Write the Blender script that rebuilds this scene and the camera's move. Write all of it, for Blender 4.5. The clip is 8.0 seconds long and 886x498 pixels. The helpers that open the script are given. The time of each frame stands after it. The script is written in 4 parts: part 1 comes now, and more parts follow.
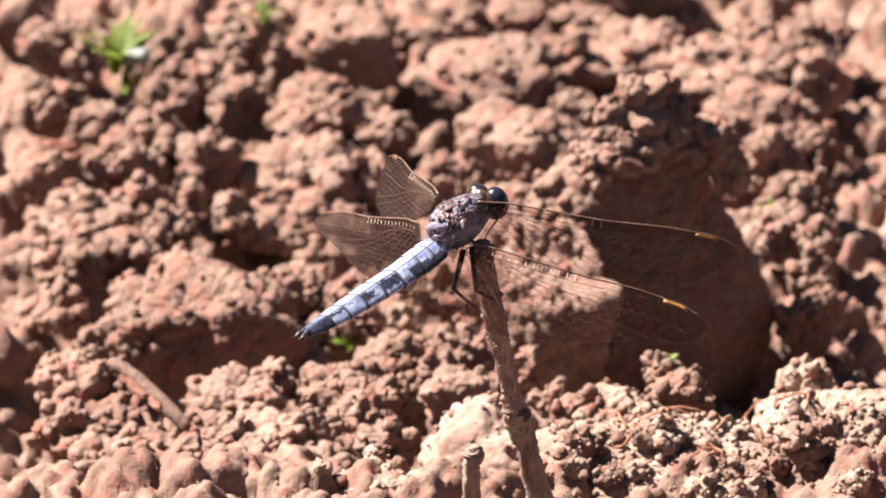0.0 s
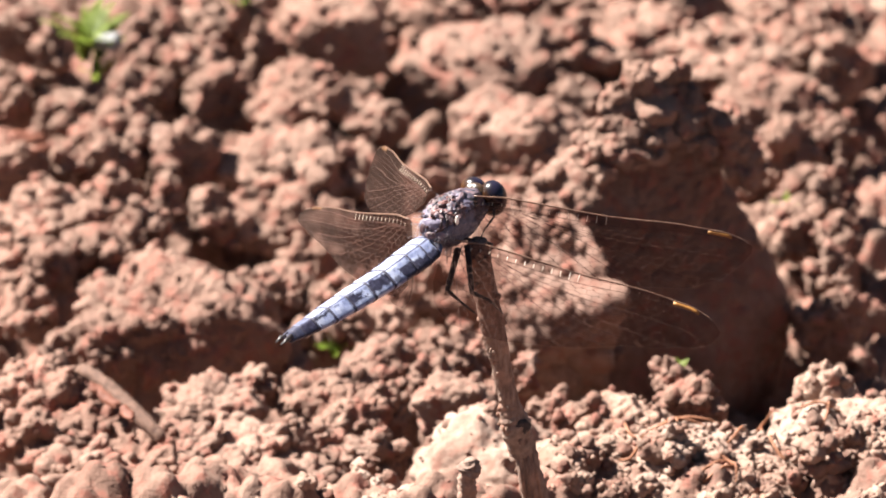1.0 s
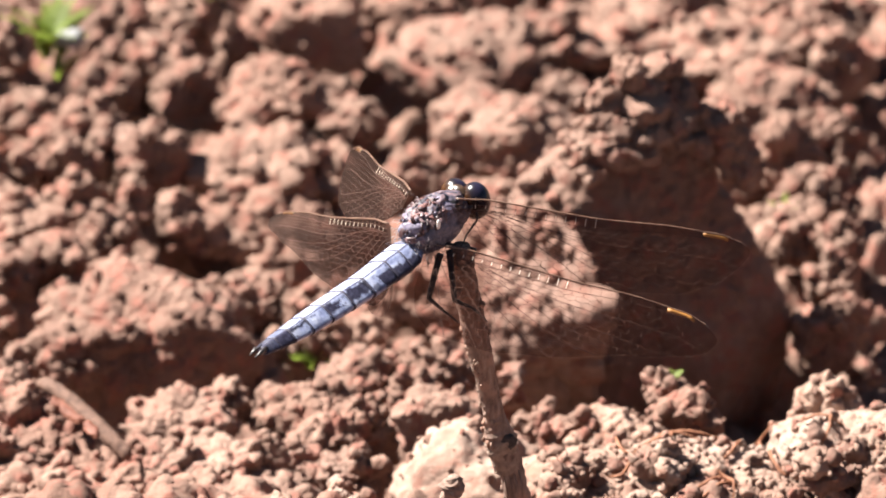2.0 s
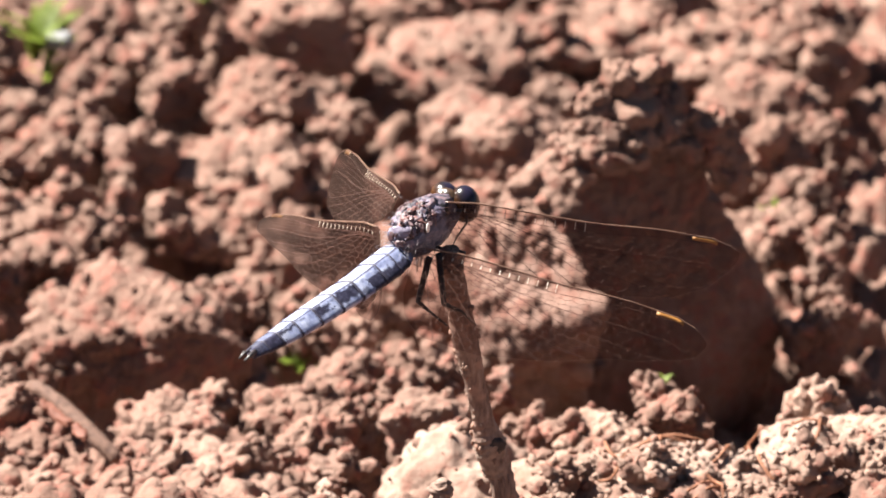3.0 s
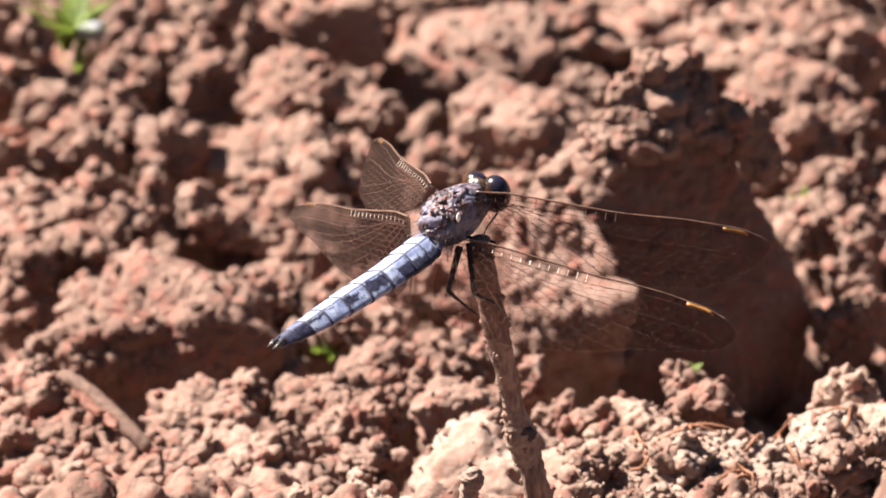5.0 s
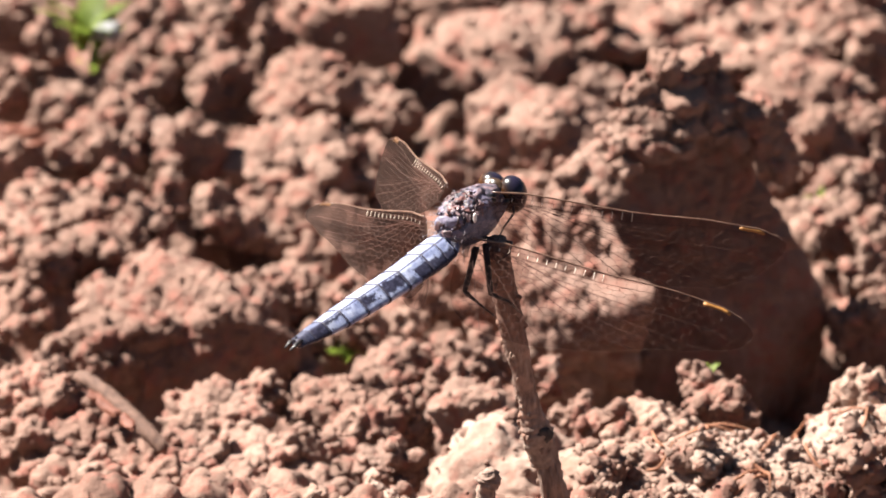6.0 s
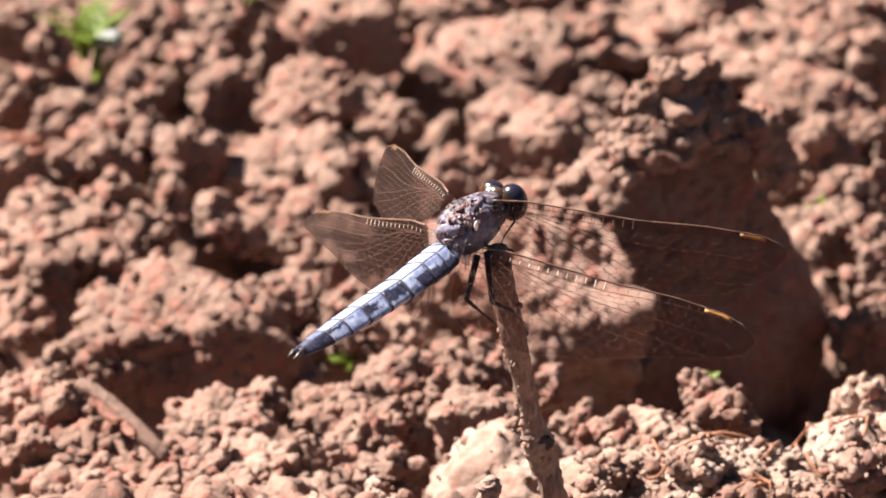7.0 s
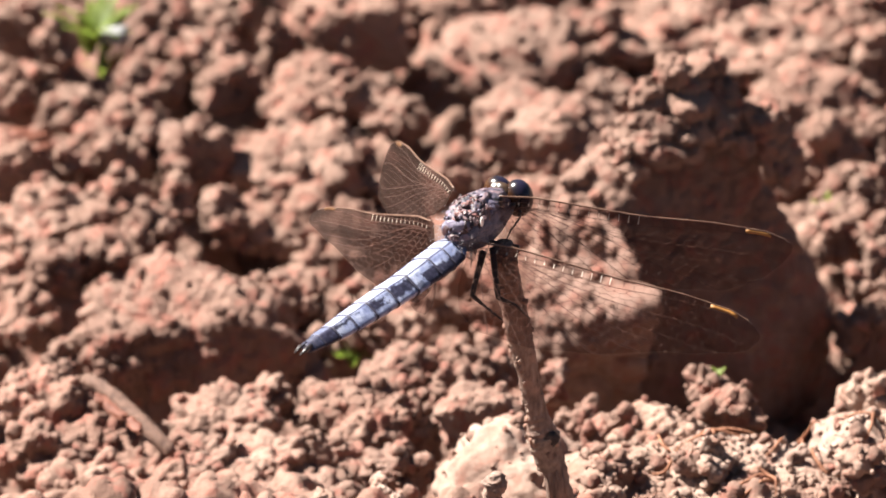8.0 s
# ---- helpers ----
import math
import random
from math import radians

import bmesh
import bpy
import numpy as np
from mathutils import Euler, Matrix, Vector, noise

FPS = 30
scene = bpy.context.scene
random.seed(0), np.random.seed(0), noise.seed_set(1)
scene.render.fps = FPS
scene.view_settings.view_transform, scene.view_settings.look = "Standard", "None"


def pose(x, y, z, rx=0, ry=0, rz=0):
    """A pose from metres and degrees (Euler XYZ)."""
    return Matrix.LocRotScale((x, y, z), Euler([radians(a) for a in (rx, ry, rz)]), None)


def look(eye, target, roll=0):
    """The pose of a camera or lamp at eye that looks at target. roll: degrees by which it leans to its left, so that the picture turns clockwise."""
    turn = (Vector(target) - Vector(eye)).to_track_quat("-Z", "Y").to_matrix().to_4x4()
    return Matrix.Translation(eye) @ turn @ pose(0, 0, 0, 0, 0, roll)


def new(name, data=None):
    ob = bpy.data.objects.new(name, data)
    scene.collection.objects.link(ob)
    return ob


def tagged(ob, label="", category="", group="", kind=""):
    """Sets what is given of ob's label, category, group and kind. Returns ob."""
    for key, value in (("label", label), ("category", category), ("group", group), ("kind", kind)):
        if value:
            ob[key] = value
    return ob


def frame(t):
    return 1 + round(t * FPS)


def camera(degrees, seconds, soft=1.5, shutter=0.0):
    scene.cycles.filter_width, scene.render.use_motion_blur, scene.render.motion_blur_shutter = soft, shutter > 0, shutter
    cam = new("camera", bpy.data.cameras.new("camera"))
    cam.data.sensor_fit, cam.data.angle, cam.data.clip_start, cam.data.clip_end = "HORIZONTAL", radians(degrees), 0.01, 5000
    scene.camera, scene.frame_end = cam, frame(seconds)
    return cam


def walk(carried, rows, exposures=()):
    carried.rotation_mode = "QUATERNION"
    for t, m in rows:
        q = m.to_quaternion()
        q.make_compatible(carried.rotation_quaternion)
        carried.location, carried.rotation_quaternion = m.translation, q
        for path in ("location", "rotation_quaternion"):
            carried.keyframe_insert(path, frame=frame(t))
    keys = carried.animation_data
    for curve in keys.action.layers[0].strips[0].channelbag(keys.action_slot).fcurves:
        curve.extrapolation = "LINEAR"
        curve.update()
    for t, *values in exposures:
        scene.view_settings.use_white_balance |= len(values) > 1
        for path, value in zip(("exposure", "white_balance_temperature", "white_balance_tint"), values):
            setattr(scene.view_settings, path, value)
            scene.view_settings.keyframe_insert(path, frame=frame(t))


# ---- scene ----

MM = 0.001

# ---- camera: a long lens at head height, looking down on the field ----
cam = camera(2.387, 8.0, soft=1.8)
cam.data.dof.use_dof = True
cam.data.dof.aperture_fstop = 53.0
AIM = Vector((-0.01218, 0.01368, 0.0237))  # the point on the axis 2.4 m from the nearest eye
DOWN = 30.0
BACK = Vector((0.0, -math.cos(radians(DOWN)), math.sin(radians(DOWN))))
# seconds, distance to AIM, yaw, pitch, lean
ROWS = [
    (0.0, 2.7197, -0.0247, -0.0018, 0.26),
    (0.5, 2.6280, -0.0401, 0.0042, 0.36),
    (1.0, 2.5309, -0.0477, -0.0064, 0.23),
    (1.5, 2.4380, -0.0845, 0.0029, 0.11),
    (2.0, 2.3975, -0.1109, 0.0087, 0.04),
    (3.5, 2.3958, -0.1559, 0.0202, 0.24),
    (4.0, 2.3984, -0.1384, 0.0150, 0.09),
    (4.5, 2.4003, -0.0723, -0.0104, 0.12),
    (6.0, 2.3988, 0.0024, -0.0092, 0.01),
    (6.5, 2.4000, 0.0000, 0.0000, 0.00),
    (7.0, 2.4014, 0.0058, 0.0128, 0.06),
    (7.5, 2.4026, 0.0188, -0.0013, -0.05),
    (8.0, 2.4021, 0.0236, 0.0016, 0.10),
]


def stand(dist, yaw, pitch, lean):
    eye = AIM + BACK * dist
    return pose(*eye, 90 - DOWN + pitch, 0, yaw) @ pose(0, 0, 0, 0, 0, lean)


walk(cam, [(t, stand(d, a, b, c)) for t, d, a, b, c in ROWS], [(0.0, 2.40), (8.0, 2.32)])

# ---- light: sun from behind on one side, clear sky ----
SUN_TO = Vector((-0.61, 0.30, 0.73)).normalized()
world = bpy.data.worlds.new("sky")
scene.world = world
world.use_nodes = True
wn = world.node_tree
sky = wn.nodes.new("ShaderNodeTexSky")
sky.sky_type = "NISHITA"
sky.sun_disc = False
sky.sun_elevation = math.asin(SUN_TO.z)
sky.sun_rotation = math.atan2(SUN_TO.x, SUN_TO.y)
wn.links.new(sky.outputs["Color"], wn.nodes["Background"].inputs["Color"])
wn.nodes["Background"].inputs["Strength"].default_value = 0.016
sun = new("sun", bpy.data.lights.new("sun", "SUN"))
sun.data.energy = 5.0
sun.data.angle = radians(0.53)
sun.data.color = (1.0, 0.95, 0.88)
sun.matrix_world = look(SUN_TO * 5.0, (0, 0, 0))


# ---- materials ----
def material(name):
    m = bpy.data.materials.new(name)
    m.use_nodes = True
    return m, m.node_tree, m.node_tree.nodes["Principled BSDF"]


def node(tree, kind, **values):
    n = tree.nodes.new(kind)
    for key, value in values.items():
        n.inputs[key].default_value = value
    return n


def ramp(tree, fac, stops):
    n = tree.nodes.new("ShaderNodeValToRGB")
    e = n.color_ramp.elements
    while len(e) < len(stops):
        e.new(0.5)
    for k, (at, colour) in enumerate(stops):
        e[k].position, e[k].color = at, (*colour, 1)
    tree.links.new(fac, n.inputs["Fac"])
    return n.outputs["Color"]


def mixed(tree, mode, fac, a, b):
    n = tree.nodes.new("ShaderNodeMix")
    n.data_type, n.blend_type = "RGBA", mode
    for socket, value in ((n.inputs["Factor"], fac), (n.inputs[6], a), (n.inputs[7], b)):
        if isinstance(value, (int, float)):
            socket.default_value = value
        elif isinstance(value, tuple):
            socket.default_value = (*value, 1)
        else:
            tree.links.new(value, socket)
    return n.outputs[2]


def noise_tex(tree, scale, detail=4.0, rough=0.6, world_space=True):
    n = node(tree, "ShaderNodeTexNoise", Scale=scale, Detail=detail, Roughness=rough)
    if world_space:
        tree.links.new(tree.nodes.new("ShaderNodeNewGeometry").outputs["Position"], n.inputs["Vector"])
    else:
        tree.links.new(tree.nodes.new("ShaderNodeTexCoord").outputs["Object"], n.inputs["Vector"])
    return n.outputs["Fac"]


def bumped(tree, shader, heights):
    """heights: (socket, strength, distance), stacked."""
    last = None
    for height, strength, distance in heights:
        b = node(tree, "ShaderNodeBump", Strength=strength, Distance=distance)
        tree.links.new(height, b.inputs["Height"])
        if last:
            tree.links.new(last, b.inputs["Normal"])
        last = b.outputs["Normal"]
    tree.links.new(last, shader.inputs["Normal"])


def soil_material(name, dark, mid, light, fleck, fine=1.0):
    m, t, p = material(name)
    broad = noise_tex(t, 70, 3)
    grain = noise_tex(t, 900, 5, 0.65)
    colour = ramp(t, broad, [(0.30, dark), (0.52, mid), (0.72, light)])
    colour = mixed(t, "MULTIPLY", 0.6, colour, ramp(t, grain, [(0.30, (0.58, 0.52, 0.50)), (0.52, (1.0, 1.0, 1.0)), (0.72, (1.22, 1.22, 1.24))]))
    red = ramp(t, noise_tex(t, 420, 3, 0.6), [(0.51, (0, 0, 0)), (0.64, (1, 1, 1))])
    colour = mixed(t, "MIX", red, colour, mixed(t, "MIX", 0.75, colour, fleck))
    chalk = ramp(t, noise_tex(t, 150, 3, 0.6), [(0.62, (0, 0, 0)), (0.76, (0.4, 0.4, 0.4))])
    colour = mixed(t, "MIX", chalk, colour, (0.255, 0.185, 0.155))
    info = t.nodes.new("ShaderNodeObjectInfo")
    colour = mixed(t, "MULTIPLY", 1.0, colour, ramp(t, info.outputs["Random"], [(0.0, (0.86, 0.84, 0.83)), (1.0, (1.08, 1.06, 1.04))]))
    t.links.new(colour, p.inputs["Base Color"])
    p.inputs["Roughness"].default_value = 0.92
    p.inputs["Specular IOR Level"].default_value = 0.25
    bumped(t, p, [(noise_tex(t, 1100, 4, 0.6), 0.55 * fine, 0.0006), (noise_tex(t, 4200, 3, 0.6), 0.45 * fine, 0.00022)])
    return m


SOIL = soil_material("clay_soil", (0.124, 0.070, 0.053), (0.172, 0.105, 0.081), (0.225, 0.149, 0.118), (0.20, 0.078, 0.058))
CREAM_CLAY = soil_material("cream_clay_soil", (0.16, 0.10, 0.078), (0.216, 0.148, 0.118), (0.268, 0.20, 0.166), (0.20, 0.096, 0.072), 0.7)
PALE = soil_material("dry_pale_clay", (0.222, 0.141, 0.109), (0.272, 0.188, 0.148), (0.333, 0.25, 0.21), (0.22, 0.11, 0.078), 1.3)



# ---- soil: lumpy shapes ----
def hashed(cells, seed):
    """Three even random numbers in 0..1 for each whole-numbered cell."""
    c = cells.astype(np.int64)
    h = (c[:, 0] * 73856093) ^ (c[:, 1] * 19349663) ^ (c[:, 2] * 83492791) ^ (seed * 2654435761)
    out = np.empty((len(c), 3))
    for k in range(3):
        h = (h * 6364136223846793005 + 1442695040888963407 + k) & 0x7FFFFFFFFFFFFFFF
        out[:, k] = ((h >> 21) & 0xFFFFF) / 1048576.0
    return out


def domes(points, cell, seed):
    """Balls of uneven size packed at that spacing: about 1 on a ball's top, 0 between them."""
    q = points / cell
    base = np.floor(q)
    best = np.zeros(len(q))
    for i in (-1, 0, 1):
        for j in (-1, 0, 1):
            for k in (-1, 0, 1):
                c = base + (i, j, k)
                h = hashed(c, seed)
                r = 0.62 + 0.26 * ((h[:, 0] * 7.0) % 1.0)
                best = np.maximum(best, r * r - ((c + 0.1 + 0.8 * h - q) ** 2).sum(1))
    return best ** 0.75 / 0.68


def swells(points, cell, seed, octaves=3):
    """Smooth noise about -1..1, from interpolated lattice values."""
    total, amp = np.zeros(len(points)), 1.0
    q = points / cell
    for o in range(octaves):
        base = np.floor(q)
        f = q - base
        f = f * f * (3 - 2 * f)
        value = np.zeros(len(q))
        for i in (0, 1):
            for j in (0, 1):
                for k in (0, 1):
                    w = (f[:, 0] if i else 1 - f[:, 0]) * (f[:, 1] if j else 1 - f[:, 1]) * (f[:, 2] if k else 1 - f[:, 2])
                    value += w * hashed(base + (i, j, k), seed + o)[:, 0]
        total += amp * (2 * value - 1)
        amp *= 0.5
        q = q * 2.03
    return total


BALLS = {}


def ball(level):
    if level not in BALLS:
        bm = bmesh.new()
        bmesh.ops.create_icosphere(bm, subdivisions=level, radius=1.0)
        bm.verts.ensure_lookup_table()
        v = np.array([x.co[:] for x in bm.verts])
        f = np.array([[x.index for x in y.verts] for y in bm.faces], dtype=np.int32)
        bm.free()
        BALLS[level] = (v, f)
    return BALLS[level]


def mesh_of(name, verts, faces, mat, smooth=True):
    """A triangle or quad mesh straight from arrays."""
    me = bpy.data.meshes.new(name)
    n = faces.shape[1]
    me.vertices.add(len(verts))
    me.vertices.foreach_set("co", np.ascontiguousarray(verts, dtype=np.float32).ravel())
    me.loops.add(faces.size)
    me.loops.foreach_set("vertex_index", np.ascontiguousarray(faces, dtype=np.int32).ravel())
    me.polygons.add(len(faces))
    me.polygons.foreach_set("loop_start", np.arange(0, faces.size, n, dtype=np.int32))
    me.polygons.foreach_set("use_smooth", np.full(len(faces), smooth))
    me.update(calc_edges=True)
    me.materials.append(mat)
    return me


# heights of the soil seen from above, to rest later things on
CELL = 0.5 * MM
X0, Y0, NX, NY = -0.16, -0.12, 640, 760
RELIEF = np.full((NX, NY), -9.0)


def add_relief(v):
    i = ((v[:, 0] - X0) / CELL).astype(int)
    j = ((v[:, 1] - Y0) / CELL).astype(int)
    ok = (i >= 0) & (i < NX) & (j >= 0) & (j < NY)
    np.maximum.at(RELIEF, (i[ok], j[ok]), v[ok, 2])


def top_at(x, y):
    i, j = int((x - X0) / CELL), int((y - Y0) / CELL)
    if not (1 <= i < NX - 1 and 1 <= j < NY - 1):
        return -0.044
    return float(max(np.median(RELIEF[i - 1:i + 2, j - 1:j + 2]), -0.053))


def lump(axes, seed, level, facets=4, planes=(), knobs=0.48, grain=(1.75, 1.1), fine=(0.9, 0.40), swell=0.28):
    """A broken clod: a swollen ball cut by facets, then knobbly and granulated. axes in metres; planes: (normal, distance) cuts in metres;
    knobs: height of the large bumps as a share of the radius; grain, fine: spacing and height of the granules in mm."""
    n, faces = ball(level)
    rng = np.random.default_rng(seed)
    r = 1.0 + swell * swells(n + 7.3 * (seed % 97), 0.75, seed)
    for _ in range(facets):
        d = rng.normal(size=3)
        d /= np.linalg.norm(d)
        lim = rng.uniform(0.70, 0.95)
        c = n @ d
        cut = np.where(c > 0.05, lim / np.maximum(c, 0.05), 9.0)
        r = -np.logaddexp(-14 * r, -14 * cut) / 14
    v = n * r[:, None] * np.array(axes)
    size = float(np.mean(axes))
    if planes:
        rad = np.linalg.norm(v, axis=1)
        way = v / rad[:, None]
        k = 16 / size
        for d, lim in planes:
            d = np.array(d) / np.linalg.norm(d)
            c = way @ d
            cut = np.where(c > 0.04, lim / np.maximum(c, 0.04), 9.0)
            rad = -np.logaddexp(-k * rad, -k * np.minimum(cut, 1.0)) / k
        v = way * rad[:, None]
    way = v / np.linalg.norm(v, axis=1)[:, None]
    off = 0.11 * (seed % 50) * max(1.0, size / 0.01)
    spot = v + off
    patchy = np.clip(0.70 + 0.70 * swells(spot, 1.1 * size, seed + 5, 2), 0.25, 1.3)
    h = knobs * size * (domes(spot, 0.62 * size, seed + 3) - 0.5) * patchy
    spot = spot + way * h[:, None]
    h = h + grain[1] * MM * (domes(spot, grain[0] * MM, seed + 1) - 0.45) * patchy
    h = h + fine[1] * MM * (domes(spot, fine[0] * MM, seed + 2) - 0.45)
    return v + way * h[:, None], faces


CLODS = "broken clods of the tilled soil"


def clod(x, y, z, a, b, c, turn, seed, level=5, mat=None, label="dry lumpy clod of reddish-brown clay soil", name="soil_clod", **more):
    """One clod, centre and half axes in mm, turn in degrees."""
    v, f = lump((a * MM, b * MM, c * MM), seed, level, **more)
    t = radians(turn)
    spin = np.array(((math.cos(t), math.sin(t), 0), (-math.sin(t), math.cos(t), 0), (0, 0, 1)))
    v = v @ spin
    add_relief(v + np.array((x, y, z)) * MM)
    ob = new(name, mesh_of(name, v, f, mat or SOIL))
    ob.location = (x * MM, y * MM, z * MM)
    return tagged(ob, label, name.replace("_", " "), CLODS)


# ---- ground: one sheet, fine near the insect and coarse out to the horizon ----
def axis(lo, hi, step, far):
    mid = list(np.arange(lo, hi, step))
    grow, s = [], step
    while (grow[-1] if grow else 0) < far:
        s *= 1.22
        grow.append((grow[-1] if grow else 0) + s)
    return np.array([lo - g for g in reversed(grow)] + mid + [mid[-1] + g for g in grow])


PITS = [(-14.8, 104.3, 6.0), (-11.8, 109.6, 5.0), (-20.5, 119.6, 5.0), (-36.0, 130.3, 5.0), (-31.3, 126.3, 6.0), (-27.2, 119.6, 6.0), (-33.2, 119.6, 5.0), (-21.9, 127.6, 8.0), (-16.5, 129.0, 9.0), (-28.3, 127.6, 6.0), (-31.2, 120.9, 5.0), (-18.5, 147.9, 4.0), (-13.8, 118.2, 6.0), (30.2, 100.9, 10.0), (28.8, 94.4, 9.0), (33.0, 108.9, 6.0), (-10.1, 156.8, 7.0), (-46.9, 141.8, 5.0), (-41.0, 158.9, 5.0), (-62.5, 102.9, 6.0), (-17.8, 122.2, 6.0), (-13.8, 107.6, 8.0), (-24.5, 122.2, 5.0), (-18.6, 169.9, 5.0), (-35.4, 139.8, 4.0), (28.9, 103.6, 8.0), (30.8, 98.3, 7.0), (-61.5, 165.8, 5.0), (-32.2, 165.8, 4.0), (-16.4, 103.6, 6.0), (-21.8, 104.9, 5.0), (-39.5, 140.4, 4.0), (36.6, 163.0, 5.0), (-44.2, 81.3, 5.0)]


def ground():
    xs, ys = axis(-0.085, 0.085, 0.0006, 400.0), axis(-0.04, 0.25, 0.0007, 400.0)
    gx, gy = np.meshgrid(xs, ys, indexing="ij")
    p = np.stack([gx.ravel(), gy.ravel(), np.zeros(gx.size)], 1)
    h = -49.0 * MM + 3.0 * MM * swells(p, 16 * MM, 3, 2)
    # the bank on which the twig stands
    h += 30.0 * MM * np.exp(-(np.maximum(p[:, 1] - 18 * MM, 0) / (26 * MM)) ** 2)
    pit = np.zeros(len(p))
    for x, y, r in PITS:
        pit = np.maximum(pit, np.exp(-((p[:, 0] - x * MM) ** 2 + (p[:, 1] - y * MM) ** 2) / (r * MM) ** 2))
    h -= 12.0 * MM * pit
    p[:, 2] = h
    h = h + 6.0 * MM * domes(p, 8.0 * MM, 4)
    p[:, 2] = h
    h = h + 2.2 * MM * domes(p, 2.8 * MM, 5)
    p[:, 2] = h
    p[:, 2] = h + 0.6 * MM * domes(p, 1.3 * MM, 6)
    a = np.arange(gx.size).reshape(gx.shape)
    f = np.stack([a[:-1, :-1], a[1:, :-1], a[1:, 1:], a[:-1, 1:]], -1).reshape(-1, 4)
    add_relief(p)
    tagged(new("ground", mesh_of("ground", p, f, SOIL)), "tilled reddish clay field soil between the clods", "ground", kind="structure")


ground()
clod(-63.7, 176.9, -38.9, 4.3, 3.7, 3.2, -5, 601, 6, planes=[((0.12, -1, 0.12), 1.8 * MM)])
clod(-59.9, 171.1, -38.8, 2.4, 2.0, 3.5, 17, 602, 5)
clod(-63.1, 159.5, -38.8, 4.0, 3.4, 3.3, 14, 603, 6, planes=[((0.12, -1, 0.12), 1.2 * MM)])
clod(-47.3, 174.1, -38.5, 3.8, 3.3, 4.4, -12, 604, 6, planes=[((-0.12, -0.3, 0.9), 3.5 * MM)])
clod(-41.4, 169.4, -39.0, 4.1, 3.5, 2.9, 3, 605, 6, planes=[((0.12, -1, 0.12), 2.1 * MM)])
clod(-38.5, 180.6, -39.0, 5.6, 4.8, 2.8, 18, 606, 6)
clod(-38.4, 160.5, -38.9, 3.7, 3.2, 3.2, 10, 607, 6, planes=[((0.12, -1, 0.12), 1.9 * MM)])
clod(-48.0, 161.9, -39.0, 3.8, 3.3, 2.8, 20, 608, 6)
clod(-32.7, 172.8, -38.9, 2.0, 1.7, 3.0, 17, 609, 5)
clod(-23.2, 173.7, -37.9, 7.4, 6.3, 6.0, -16, 610, 6, planes=[((0.12, -1, 0.12), 3.2 * MM), ((-0.12, -0.3, 0.9), 4.5 * MM)], knobs=0.2, grain=(2.8, 0.5))
clod(-27.4, 159.9, -38.6, 7.2, 6.1, 3.8, 18, 611, 6, planes=[((-0.12, -0.3, 0.9), 2.7 * MM)])
clod(-17.9, 153.8, -39.3, 4.1, 3.5, 2.1, -20, 612, 6)
clod(-30.0, 141.9, -39.3, 7.6, 6.5, 4.4, 10, 613, 6, planes=[((-0.12, -0.3, 0.9), 2.6 * MM)])
clod(-42.2, 142.2, -38.3, 4.2, 3.6, 4.8, -4, 614, 6, planes=[((0.12, -1, 0.12), 2.2 * MM)])
clod(-44.8, 134.2, -39.0, 2.1, 1.8, 2.9, 15, 615, 5)
clod(-39.5, 130.7, -39.0, 2.8, 2.4, 2.9, -6, 616, 5)
clod(-51.4, 146.6, -38.5, 5.4, 4.6, 4.3, -8, 617, 6, planes=[((-0.12, -0.3, 0.9), 3.4 * MM)])
clod(-51.4, 134.3, -38.9, 3.2, 2.7, 3.2, 10, 618, 6, planes=[((0.12, -1, 0.12), 1.1 * MM), ((-0.12, -0.3, 0.9), 2.5 * MM)], knobs=0.15, grain=(2.6, 0.35))
clod(-58.1, 156.3, -39.0, 3.3, 2.8, 2.9, 14, 619, 6)
clod(-59.5, 129.6, -38.9, 6.3, 5.4, 3.1, 15, 620, 6, planes=[((-0.12, -0.3, 0.9), 2.2 * MM)])
clod(-52.4, 122.5, -39.0, 4.1, 3.5, 2.7, 10, 621, 6)
clod(-34.5, 131.8, -42.2, 5.6, 4.8, 2.8, 5, 622, 6)
clod(-47.7, 127.4, -39.2, 3.4, 2.9, 2.4, 20, 623, 6)
clod(-63.8, 140.5, -38.5, 4.0, 3.4, 4.2, -11, 624, 6)
clod(-58.7, 143.0, -39.2, 3.0, 2.5, 2.2, -6, 625, 6)
clod(-21.2, 144.5, -43.2, 4.6, 3.9, 4.0, 20, 626, 6)
clod(-24.6, 133.5, -42.3, 4.0, 3.4, 2.8, -11, 627, 6)
clod(-4.6, 166.7, -38.2, 10.3, 8.7, 5.1, 13, 628, 7, planes=[((0.12, -1, 0.12), 6.6 * MM), ((-0.12, -0.3, 0.9), 3.3 * MM)], knobs=0.24, grain=(2.8, 0.7))
clod(4.9, 170.7, -38.5, 5.6, 4.8, 4.2, 4, 629, 6)
clod(15.2, 175.7, -38.6, 7.8, 6.6, 3.9, -20, 630, 6, planes=[((-0.12, -0.3, 0.9), 3.1 * MM)])
clod(-0.3, 148.8, -38.2, 7.8, 6.6, 5.2, -16, 631, 6, planes=[((-0.12, -0.3, 0.9), 4.1 * MM)])
clod(6.4, 160.1, -39.2, 3.2, 2.7, 2.3, -10, 632, 6)
clod(-6.4, 149.0, -42.6, 4.0, 3.4, 3.3, 17, 633, 6)
clod(-11.1, 144.9, -42.6, 4.0, 3.4, 3.3, -18, 634, 6)
clod(25.4, 170.3, -38.7, 7.4, 6.3, 3.7, -1, 635, 6, planes=[((-0.12, -0.3, 0.9), 3.0 * MM)])
